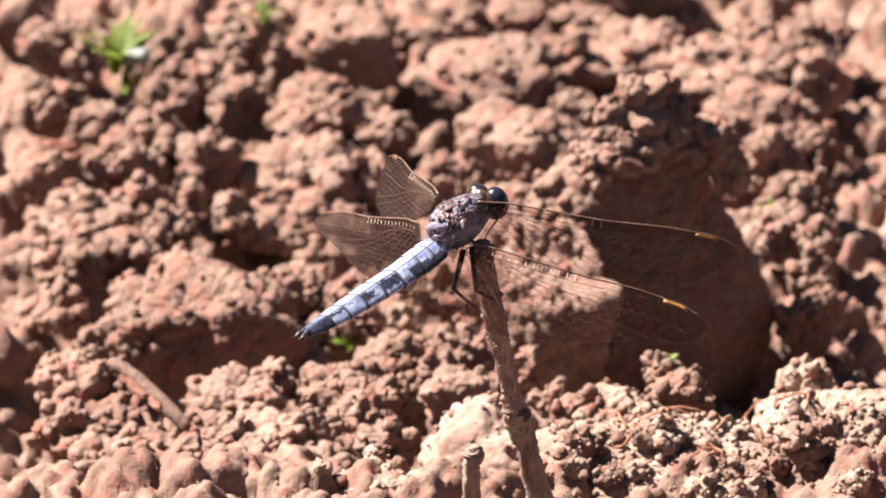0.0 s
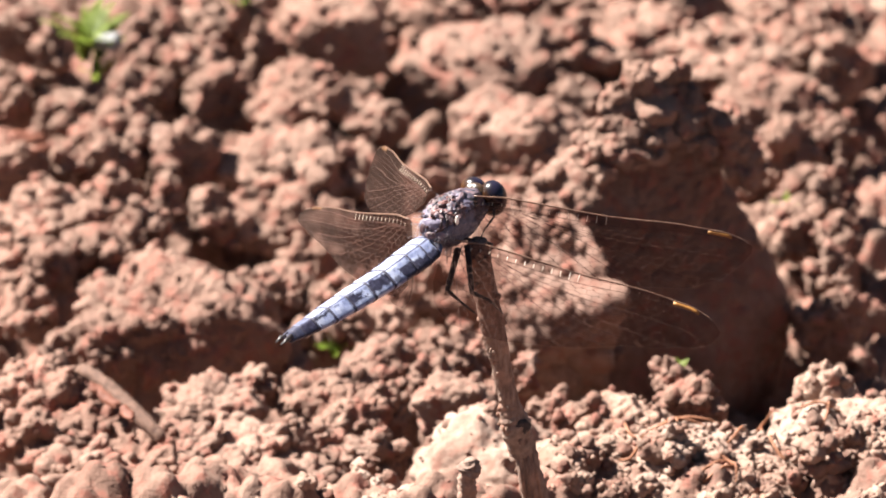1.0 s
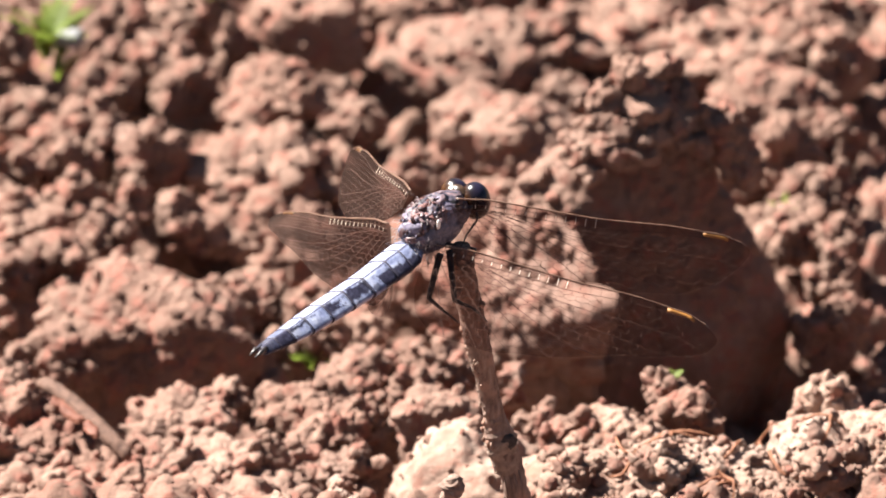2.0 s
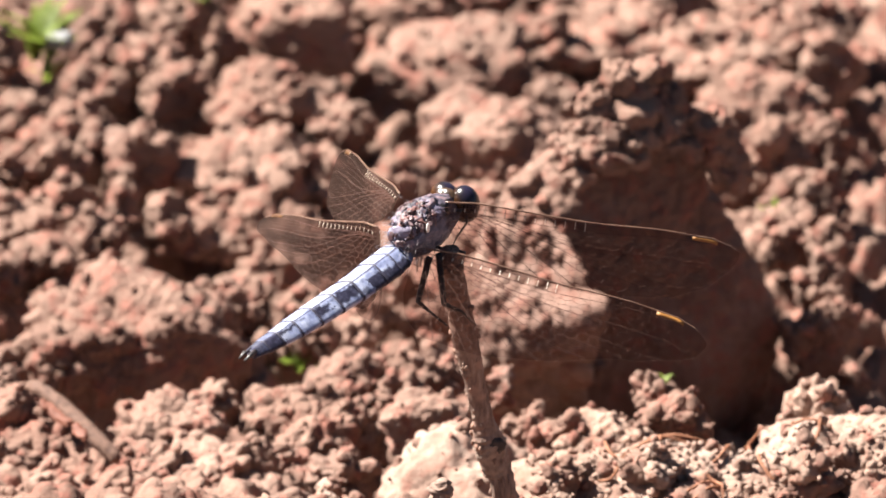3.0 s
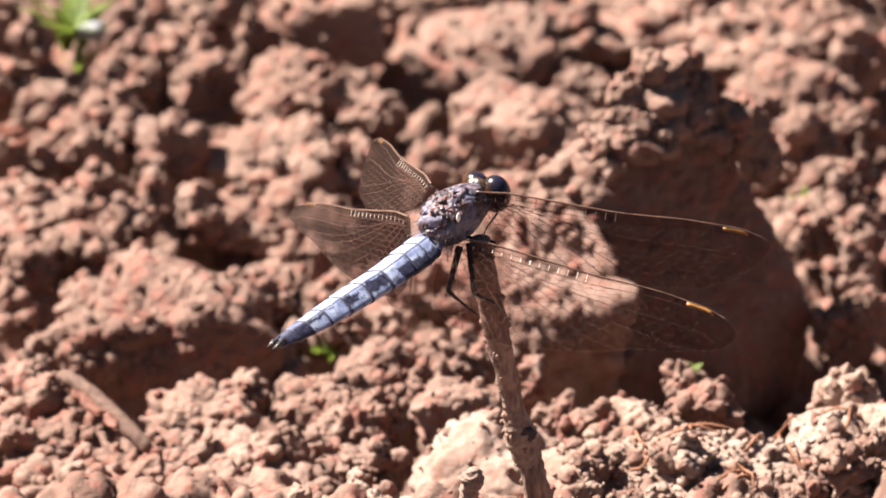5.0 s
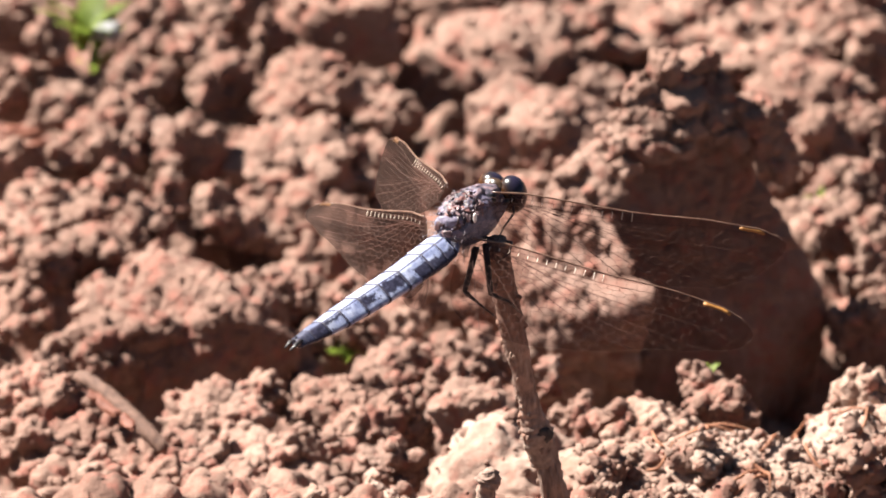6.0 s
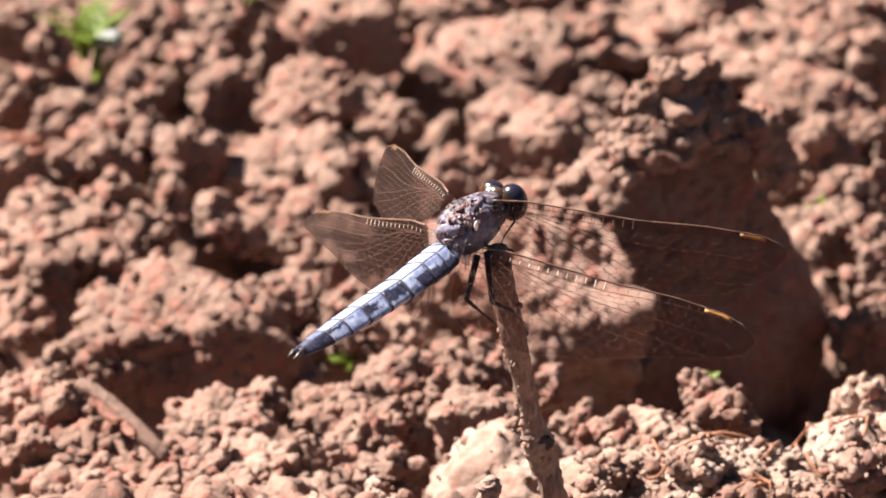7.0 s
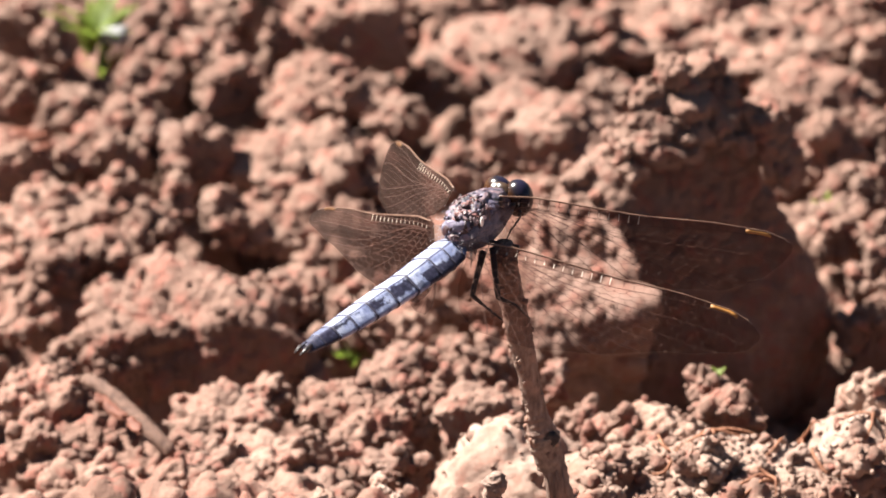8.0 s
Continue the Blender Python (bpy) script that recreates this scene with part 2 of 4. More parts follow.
clod(30.0, 158.0, -38.8, 7.0, 5.9, 3.5, -19, 636, 6, planes=[((-0.12, -0.3, 0.9), 2.8 * MM)])
clod(36.0, 174.1, -38.9, 4.1, 3.5, 3.3, -3, 637, 6)
clod(40.0, 165.8, -38.1, 3.6, 3.1, 5.5, 10, 638, 6, planes=[((0.12, -1, 0.12), 1.5 * MM)])
clod(39.7, 149.0, -38.7, 3.4, 2.9, 3.6, 18, 639, 6)
clod(33.5, 145.2, -38.5, 3.8, 3.3, 4.4, 4, 640, 6)
clod(35.1, 136.6, -39.0, 3.0, 2.6, 2.8, 7, 641, 6)
clod(39.1, 134.0, -38.7, 2.8, 2.4, 3.7, 5, 642, 5)
clod(33.8, 126.0, -38.7, 4.1, 3.5, 3.6, 16, 643, 6)
clod(38.9, 122.4, -38.6, 2.9, 2.5, 4.0, 8, 644, 5)
clod(31.4, 180.2, -39.2, 4.6, 3.9, 2.3, -12, 645, 6)
clod(39.9, 180.9, -39.2, 4.0, 3.4, 2.4, 3, 646, 6)
clod(-11.1, 182.8, -39.1, 5.3, 4.5, 2.7, -14, 647, 6)
clod(-1.5, 182.8, -39.1, 5.3, 4.5, 2.7, -18, 648, 6, planes=[((0.12, -1, 0.12), 2.3 * MM)])
clod(6.7, 183.9, -39.3, 4.0, 3.4, 2.0, -12, 649, 6)
clod(38.4, 112.1, -38.5, 2.9, 2.5, 4.4, 11, 650, 5)
clod(37.5, 99.3, -38.7, 2.8, 2.4, 3.6, -7, 651, 5, planes=[((0.12, -1, 0.12), 0.9 * MM)])
clod(-44.0, 98.0, -37.2, 12.9, 11.6, 9.3, -4, 652, 7, planes=[((0.12, -1, 0.12), 5.8 * MM), ((-0.12, -0.3, 0.9), 5.8 * MM)], knobs=0.34, grain=(2.4, 1.2))
clod(-51.3, 93.9, -37.9, 4.0, 3.4, 3.5, 7, 653, 6)
clod(-30.5, 110.1, -38.8, 4.4, 3.7, 3.4, 20, 654, 6)
clod(-24.5, 108.4, -39.0, 3.4, 2.9, 2.7, -1, 655, 6)
clod(-27.2, 123.4, -41.9, 4.0, 3.4, 2.4, 6, 656, 6)
clod(-61.8, 104.8, -39.0, 3.6, 3.1, 2.9, 12, 657, 6)
clod(-57.0, 95.8, -39.0, 2.9, 2.5, 2.9, 4, 658, 5)
clod(-60.7, 117.9, -39.1, 5.0, 4.2, 2.5, 16, 659, 6)
clod(-18.5, 116.1, -42.3, 3.4, 2.9, 2.9, 2, 660, 6)
clod(-27.1, 104.8, -41.9, 2.7, 2.3, 2.4, 14, 661, 5)
clod(-60.2, 71.8, -29.5, 5.1, 4.4, 2.8, 17, 662, 6)
clod(-56.3, 63.1, -27.9, 4.9, 4.2, 4.7, 6, 663, 6)
clod(-59.5, 53.6, -27.2, 5.3, 4.5, 3.8, 17, 664, 6)
clod(-52.7, 56.5, -28.1, 4.6, 3.9, 4.0, -6, 665, 6)
clod(-45.7, 48.9, -27.5, 5.9, 5.0, 3.0, 1, 666, 6, planes=[((-0.12, -0.3, 0.9), 2.4 * MM)])
clod(-54.8, 43.4, -26.5, 5.9, 5.0, 3.0, -19, 667, 6)
clod(-37.3, 60.6, -27.9, 6.3, 5.3, 4.5, -3, 668, 6, planes=[((-0.12, -0.3, 0.9), 4.1 * MM)])
clod(-33.8, 70.7, -29.6, 2.8, 2.4, 2.6, 18, 669, 5)
clod(-40.5, 51.4, -27.4, 4.6, 3.9, 3.1, -10, 670, 6)
clod(-32.7, 51.4, -27.4, 5.6, 4.8, 3.2, 0, 671, 6, planes=[((-0.12, -0.3, 0.9), 2.7 * MM)])
clod(-24.6, 66.7, -29.2, 5.8, 4.9, 3.8, 14, 672, 6, planes=[((-0.12, -0.3, 0.9), 3.2 * MM)])
clod(-18.4, 77.0, -30.4, 4.7, 4.0, 3.2, 16, 673, 6)
clod(-21.0, 60.6, -28.3, 4.6, 3.9, 3.5, 16, 674, 6)
clod(-26.8, 52.7, -27.4, 4.6, 3.9, 3.1, -14, 675, 6)
clod(-16.4, 62.0, -28.4, 4.0, 3.4, 3.3, -7, 676, 6)
clod(-37.2, 42.1, -26.5, 5.9, 5.0, 3.0, 20, 677, 6)
clod(-26.8, 42.3, -26.6, 5.3, 4.5, 2.6, 16, 678, 6)
clod(-18.3, 48.5, -26.5, 4.0, 3.4, 2.9, -3, 679, 6)
clod(-7.8, 78.3, -29.5, 4.2, 3.6, 2.8, -2, 680, 6)
clod(-11.1, 72.5, -29.6, 3.3, 2.8, 2.8, -13, 681, 6)
clod(-8.5, 56.8, -24.1, 5.8, 4.9, 3.8, -16, 682, 6, planes=[((0.12, -1, 0.12), 2.0 * MM)], knobs=0.12, grain=(2.6, 0.3))
clod(0.2, 71.4, -25.9, 1.4, 1.2, 1.2, 10, 683, 5)
clod(0.2, 68.7, -27.0, 1.2, 1.0, 1.1, 20, 684, 5)
clod(6.8, 50.1, -24.0, 3.4, 2.9, 4.2, 10, 685, 6, planes=[((0.12, -1, 0.12), 1.2 * MM)], knobs=0.12, grain=(2.6, 0.3))
clod(2.0, 58.2, -26.5, 3.0, 2.6, 2.8, -15, 686, 6)
clod(17.6, 58.2, -20.3, 2.2, 1.9, 1.8, 2, 687, 5, knobs=0.4)
clod(20.0, 51.2, -19.3, 3.8, 3.2, 2.0, -16, 688, 6, knobs=0.4)
clod(12.3, 45.8, -19.9, 4.9, 4.1, 3.0, 6, 689, 6, knobs=0.4, mat=PALE)
clod(36.4, 47.7, -18.1, 3.9, 3.4, 5.4, -11, 690, 6, knobs=0.4, mat=PALE)
clod(35.8, 100.6, -38.7, 2.4, 2.0, 3.6, 18, 712, 5)
clod(39.6, 106.4, -39.0, 2.7, 2.3, 2.8, 14, 713, 5)
clod(-15.0, 108.3, -39.2, 3.0, 2.6, 2.3, -18, 714, 6)
clod(-12.1, 113.8, -39.0, 2.8, 2.4, 2.7, -8, 715, 5)
clod(-17.4, 102.5, -39.2, 2.8, 2.4, 2.2, 6, 716, 5)
clod(-12.1, 100.1, -40.4, 2.3, 1.9, 1.8, -2, 717, 5)
clod(-21.8, 103.6, -39.3, 2.4, 2.0, 2.0, 19, 718, 5)
clod(-9.1, 108.1, -40.0, 2.7, 2.3, 2.4, -4, 719, 5)
clod(-4.9, 35.5, -20.0, 7.6, 8.5, 5.6, 0, 159, 6, knobs=0.32, grain=(3.4, 1.1), fine=(1.4, 0.2), facets=1, mat=CREAM_CLAY, label="smooth pale clod of dry clay at the foot of the twig")
clod(-20.1, 23.9, -20.5, 8.0, 6.0, 4.5, 10, 160, 6, None, "crumbly mound of pale dry clay soil", knobs=0.26, grain=(2.2, 0.9), fine=(1.0, 0.4))


# ---- the big pointed clod behind the twig ----
def face(a, b, c):
    """The outward plane through three points in mm, as a normal and a distance in metres."""
    a, b, c = (np.array(q, float) for q in (a, b, c))
    n = np.cross(b - a, c - a)
    n /= np.linalg.norm(n)
    d = n @ a
    return (tuple(n), d * MM) if d > 0 else (tuple(-n), -d * MM)


def great_clod():
    apex, crown, shoulder, flank, hip = (-1.2, -6, 24.4), (3.4, -3, 23.4), (10.6, -5, 15.6), (17.2, -8, 1.2), (18.5, -12, -4.4)
    brow, chin, left, cheek, foot, toe = (-4.6, -12, 14), (-8, -15.5, 10.4), (-16.7, -8, 8.7), (-18.3, -16, -6.2), (-7.9, -21, -12.3), (9, -20, -11.4)
    under, back = (15.4, -10, -13.5), (-1.7, 20, -9)
    cuts = [face(apex, chin, left), face(crown, brow, flank), face(chin, hip, foot), face(left, cheek, chin), face(crown, shoulder, back),
            face(shoulder, flank, back), face(hip, under, toe), face(apex, left, back), face(apex, crown, back), face(left, cheek, back)]
    return clod(14.2, 110.7, -28.8, 34.0, 34.0, 34.0, 0, 7, 7, planes=cuts, facets=0, knobs=0.12, grain=(2.8, 1.7), fine=(1.3, 0.45), swell=0.13,
         label="large pointed clod of reddish-brown clay soil")


GREAT = great_clod()


def knob(x, y, z, a, b, c, turn, seed, level):
    """A small nodular knob grown on the crest of the large clod."""
    ob = clod(x, y, z, a, b, c, turn, seed, level, label="", name="knob", knobs=0.30, grain=(1.7, 0.6), fine=(0.9, 0.2))
    ob.parent = GREAT
    ob.location -= GREAT.location
    for key in ("category", "group"):
        del ob[key]


knob(13.7, 100.9, -2.6, 2.1, 1.8, 1.9, -19, 691, 5)
knob(17.7, 104.0, -3.9, 2.4, 2.1, 2.0, -2, 692, 5)
knob(10.7, 99.9, -6.2, 2.4, 2.1, 2.5, 7, 693, 5)
knob(15.0, 99.9, -6.5, 3.7, 3.2, 2.1, 6, 694, 5)
knob(19.7, 103.0, -7.5, 2.4, 2.1, 2.7, -13, 695, 5)
knob(22.0, 103.0, -10.6, 2.9, 2.4, 2.6, -18, 696, 5)
knob(12.7, 97.4, -10.9, 3.2, 2.7, 1.6, 18, 697, 5)
knob(19.5, 99.9, -10.7, 1.9, 1.6, 1.2, 19, 698, 5)
knob(8.4, 97.9, -11.5, 2.9, 2.4, 2.4, -18, 699, 5)
knob(25.0, 103.0, -12.9, 2.7, 2.3, 2.8, 4, 700, 5)
knob(27.7, 102.0, -16.5, 1.9, 1.6, 1.9, 17, 701, 5)
knob(15.7, 102.0, -5.0, 2.6, 2.2, 1.7, 1, 702, 5)
knob(9.4, 95.8, -13.0, 2.1, 1.8, 1.5, 15, 703, 5)
knob(12.0, 98.4, -7.7, 2.7, 2.3, 1.9, -3, 704, 5)
knob(16.3, 98.4, -8.9, 2.7, 2.3, 1.7, 12, 705, 5)
knob(18.8, 100.4, -8.3, 2.4, 2.1, 1.8, -5, 706, 5)
knob(10.8, 97.4, -9.3, 2.4, 2.1, 1.8, -18, 707, 5)
knob(15.7, 96.9, -11.1, 2.1, 1.8, 1.1, -1, 708, 5)
knob(24.0, 103.5, -10.9, 3.2, 2.7, 2.9, -20, 709, 5)
knob(22.0, 100.4, -12.2, 1.9, 1.6, 1.6, -16, 710, 5)
knob(26.4, 102.5, -14.5, 2.4, 2.1, 2.7, -14, 711, 5)


# ---- a block fallen against it: a sunny slope above a shaded front ----
def slope_block():
    top, lip, edge, rim = (-4.0, 4.0, 12.7), (12.0, -17.5, 10.6), (-5.0, -11.8, 0.6), (4.7, -3.5, 14.4)
    foot, heel, left = (9.0, -9.0, -12.0), (-5.0, -6.0, -12.0), (-4.3, 2.0, -8.0)
    cuts = [face(top, lip, edge), face(lip, rim, foot), face(lip, edge, heel), face(edge, heel, left), face(top, edge, left), face(top, rim, (0, 14, -6))]
    clod(1.3, 98.5, -32.8, 26.0, 26.0, 24.0, 0, 17, 7, CREAM_CLAY, planes=cuts, facets=0, knobs=0.20, grain=(4.6, 3.6), fine=(1.8, 0.7), swell=0.14,
         label="sloping block of clay leaning on the large pointed clod")


slope_block()


# ---- pale crumbly mound by the twig's foot ----
def mound():
    rng = np.random.default_rng(21)
    clod(21.5, 27.4, -19.3, 19.0, 14.0, 8.0, 6, 290, 7, PALE, "crumbly mound of pale dry clay soil", knobs=0.30, grain=(1.7, 0.9), fine=(0.8, 0.35), planes=[((-0.1, -0.30, 0.92), 5.0 * MM)])
    clod(38.7, 33.5, -18.2, 11.0, 11.0, 9.0, -10, 291, 6, PALE, "crumbly mound of pale dry clay soil", knobs=0.30, grain=(1.7, 0.9), fine=(0.8, 0.35), planes=[((-0.2, -0.35, 0.9), 6.2 * MM)])
    clod(9.8, 32.5, -18.2, 3.6, 3.2, 4.2, 0, 292, 5, PALE, knobs=0.30)
    for k in range(60):
        x = rng.uniform(5.0, 45.0)
        y = rng.uniform(13.0, 31.0)
        r = 0.8 + 2.0 * rng.random() ** 2
        z = top_at(x * MM, y * MM) / MM
        clod(x, y, z + 0.15 * r, r, r * rng.uniform(0.7, 1.0), r * rng.uniform(0.55, 0.85), rng.uniform(0, 180), 300 + k, 4,
             PALE if rng.random() < 0.65 else None, "small pale crumb of dry clay soil", "soil_crumb", knobs=0.32, grain=(1.2, 0.5), fine=(0.55, 0.22))
    for k in range(40):
        x, y = rng.uniform(-28.0, -13.5), rng.uniform(15.0, 30.0)
        r = rng.uniform(0.8, 1.6)
        z = top_at(x * MM, y * MM) / MM
        clod(x, y, z + 0.1 * r, r, r * 0.85, r * 0.7, rng.uniform(0, 180), 400 + k, 4, PALE,
             "small pale crumb of dry clay soil", "soil_crumb", knobs=0.32, grain=(1.0, 0.45), fine=(0.5, 0.22))


mound()


# ---- smaller clods between and around the large ones, from a few shapes ----
def fillers():
    rng = np.random.default_rng(8)
    kinds = []
    for k in range(12):
        v, f = lump((1, 0.9, 0.75) if k % 2 else (1, 0.75, 0.8), 500 + k, 4, grain=(520, 240), fine=(250, 95))
        kinds.append((v, mesh_of("soil_clod", v, f, SOIL)))
    for k in range(330):
        x, y = rng.uniform(-0.068, 0.062), rng.uniform(0.03, 0.19)
        if top_at(x, y) > (-0.040 if y > 0.06 else -0.028) or any((x / MM - u) ** 2 + (y / MM - w) ** 2 < (1.1 * q) ** 2 for u, w, q in PITS):
            continue
        r = rng.uniform(1.5, 3.4) * MM
        v, me = kinds[rng.integers(len(kinds))]
        ob = new("soil_clod", me)
        spin = Euler((rng.uniform(-0.4, 0.4), rng.uniform(-0.4, 0.4), rng.uniform(0, 6.28))).to_matrix()
        ob.rotation_euler = spin.to_euler()
        ob.scale = (r, r, r)
        ob.location = (x, y, top_at(x, y) + 0.1 * r)
        add_relief(v @ np.array(spin).T * r + np.array(ob.location))
        tagged(ob, "small lumpy clod of reddish-brown clay soil", "soil clod", "small clods between the large ones")


fillers()


def grit_shapes(level):
    """Sixteen rough little lumps of radius 1."""
    n, faces = ball(level)
    out = []
    for k in range(16):
        r = 1 + 0.26 * swells(n + 5.1 * k, 0.8, 60 + k, 2) + 0.22 * (domes(n + 3.3 * k, 0.7, 80 + k) - 0.5)
        out.append(n * r[:, None])
    return out, faces


def heap(name, count, spot, size, level, label, mat, sink, seed):
    """Many loose lumps in one mesh; spot(rng) gives x, y."""
    rng = np.random.default_rng(seed)
    shapes, faces = grit_shapes(level)
    vs, fs, total = [], [], 0
    for k in range(count):
        x, y = spot(rng)
        r = size(rng) * MM
        spin = np.array(Euler(tuple(rng.uniform(0, 6.28, 3))).to_matrix())
        v = (shapes[k % 16] * rng.uniform(0.55, 1.0, 3)) @ spin * r + (x, y, top_at(x, y) + sink * r)
        vs.append(v)
        fs.append(faces + total)
        total += len(v)
    tagged(new(name, mesh_of(name, np.concatenate(vs), np.concatenate(fs), mat)), label, "soil crumbs", kind="stuff")


def nodules(count):
    """Rounded nodules grown onto the clods, each a part of the clod that it sits on."""
    rng = np.random.default_rng(12)
    shapes, faces = grit_shapes(3)
    meshes = [mesh_of("nodule", v, faces, SOIL) for v in shapes]
    hosts = [o for o in scene.objects if o.name.startswith("soil_clod") and o.scale.x > 0.5]
    share = np.array([max(o.dimensions) ** 1.5 for o in hosts])
    share /= share.sum()
    for k in range(count):
        host = hosts[rng.choice(len(hosts), p=share)]
        size = host.dimensions
        if host.location.x < -0.011 and host.location.y < 0.06 and rng.random() < 0.3:
            continue
        x = host.location.x + rng.uniform(-0.42, 0.42) * size.x
        y = host.location.y + rng.uniform(-0.42, 0.42) * size.y
        z = top_at(x, y)
        if abs(z - host.location.z) > 0.62 * size.z:
            continue
        r = rng.uniform(0.5, 1.3) * MM
        ob = new("nodule", meshes[k % 16])
        ob.parent = host
        ob.matrix_basis = Matrix.LocRotScale(Vector((x, y, z + 0.1 * r)) - host.location, Euler(tuple(rng.uniform(0, 6.28, 3))), Vector(tuple(rng.uniform(0.65, 1.0, 3))) * r)


def around(rng):
    while True:
        x, y = rng.uniform(-0.32, 0.32), rng.uniform(-0.28, 0.50)
        if not (-0.068 < x < 0.064 and -0.034 < y < 0.19):
            return x, y


def within(rng):
    while True:
        x, y = rng.uniform(-0.066, 0.060), rng.uniform(-0.010, 0.19)
        if x < -0.011 and y < 0.06 and rng.random() < 0.75:
            continue
        if not any((x / MM - u) ** 2 + (y / MM - w) ** 2 < q ** 2 for u, w, q in PITS):
            return x, y


heap("outer_clods", 1400, around, lambda g: g.choice((2.5, 4.0, 6.5, 9.0)) * g.uniform(0.8, 1.25), 3, "field of lumpy reddish clay clods", SOIL, 0.3, 11)
nodules(520)
heap("soil_grit", 260, within, lambda g: g.uniform(0.5, 1.1), 3, "scattered grit of reddish clay soil", SOIL, 0.1, 12)
heap("pale_crumbs", 1100, lambda g: (g.uniform(0.002, 0.046), g.uniform(0.010, 0.036)), lambda g: 0.16 + 0.55 * g.random() ** 2, 2, "fine pale crumbs of dry clay on the mound", PALE, 0.2, 14)
heap("soil_crumbs", 3000, within, lambda g: 0.18 + 0.45 * g.random() ** 2, 1, "loose crumbs of dry reddish clay soil", SOIL, 0.2, 13)


# ---- helpers for parts ----
def part(name, bm, mat, parent, label=""):
    """Links a bmesh as one mesh under a thing or a part."""
    me = bpy.data.meshes.new(name)
    bm.normal_update()
    bm.to_mesh(me)
    bm.free()
    for p in me.polygons:
        p.use_smooth = True
    me.materials.append(mat)
    ob = new(name, me)
    ob.parent = parent
    return tagged(ob, label)


def tube(bm, points, radii, sides=10, rough=0.0, seed=0, caps=True):
    """A round-sided skin along points (mm), with a radius at each."""
    pts = [Vector(p) * MM for p in points]
    rings = []
    for k, p in enumerate(pts):
        way = (pts[min(k + 1, len(pts) - 1)] - pts[max(k - 1, 0)]).normalized()
        side = way.cross(Vector((0.13, 0.99, 0.07))).normalized()
        other = way.cross(side)
        ring = []
        for s in range(sides):
            a = 2 * math.pi * s / sides
            r = float(radii[k]) * MM
            if rough:
                r *= 1 + rough * noise.noise((math.cos(a) * 1.4, math.sin(a) * 1.4, k * 0.35 + seed * 9.1)) + 0.4 * rough * noise.noise((math.cos(a) * 4, math.sin(a) * 4, k * 0.9 + seed))
            ring.append(bm.verts.new(p + r * (math.cos(a) * side + math.sin(a) * other)))
        rings.append(ring)
    for a, b in zip(rings, rings[1:]):
        for s in range(sides):
            bm.faces.new((a[s], a[(s + 1) % sides], b[(s + 1) % sides], b[s]))
    if caps:
        bm.faces.new(list(reversed(rings[0])))
        bm.faces.new(rings[-1])
    return rings


def smooth_path(points, radii, steps):
    """Points and radii filled in along a Catmull-Rom curve."""
    p = np.array(points, float)
    r = np.array(radii, float)
    q = np.concatenate([p, r[:, None]], 1)
    q = np.concatenate([[2 * q[0] - q[1]], q, [2 * q[-1] - q[-2]]])
    out = []
    for k in range(1, len(q) - 2):
        for s in range(steps):
            t = s / steps
            a, b, c, d = q[k - 1:k + 3]
            out.append(0.5 * (2 * b + (c - a) * t + (2 * a - 5 * b + 4 * c - d) * t * t + (3 * b - a - 3 * c + d) * t ** 3))
    out.append(q[-2])
    out = np.array(out)
    return [tuple(float(q) for q in o[:3]) for o in out], [max(float(o[3]), 0.02) for o in out]


def bark_material():
    m, t, p = material("weathered_twig_bark")
    n = t.nodes.new("ShaderNodeMapping")
    n.inputs["Scale"].default_value = (1, 1, 0.25)
    t.links.new(t.nodes.new("ShaderNodeNewGeometry").outputs["Position"], n.inputs["Vector"])
    streak = node(t, "ShaderNodeTexNoise", Scale=1500, Detail=5, Roughness=0.65)
    t.links.new(n.outputs["Vector"], streak.inputs["Vector"])
    c = ramp(t, streak.outputs["Fac"], [(0.28, (0.065, 0.038, 0.027)), (0.5, (0.165, 0.103, 0.078)), (0.72, (0.26, 0.185, 0.148))])
    c = mixed(t, "MIX", ramp(t, noise_tex(t, 420, 3), [(0.52, (0, 0, 0)), (0.66, (0.7, 0.7, 0.7))]), c, (0.29, 0.175, 0.13))
    t.links.new(c, p.inputs["Base Color"])
    p.inputs["Roughness"].default_value = 0.85
    bumped(t, p, [(streak.outputs["Fac"], 0.8, 0.0003), (noise_tex(t, 3500, 3), 0.4, 0.0001)])
    return m


def simple_bark(name, a, b):
    m, t, p = material(name)
    n = noise_tex(t, 1300, 5, 0.65)
    t.links.new(ramp(t, n, [(0.3, a), (0.7, b)]), p.inputs["Base Color"])
    p.inputs["Roughness"].default_value = 0.85
    bumped(t, p, [(n, 0.7, 0.0003)])
    return m


BARK = bark_material()
TAN_BARK = simple_bark("tan_flaking_bark", (0.12, 0.078, 0.058), (0.28, 0.20, 0.155))
OLD_BARK = simple_bark("old_dark_bark", (0.05, 0.023, 0.015), (0.15, 0.080, 0.054))
SCAR = simple_bark("dark_scar", (0.018, 0.013, 0.012), (0.06, 0.042, 0.036))


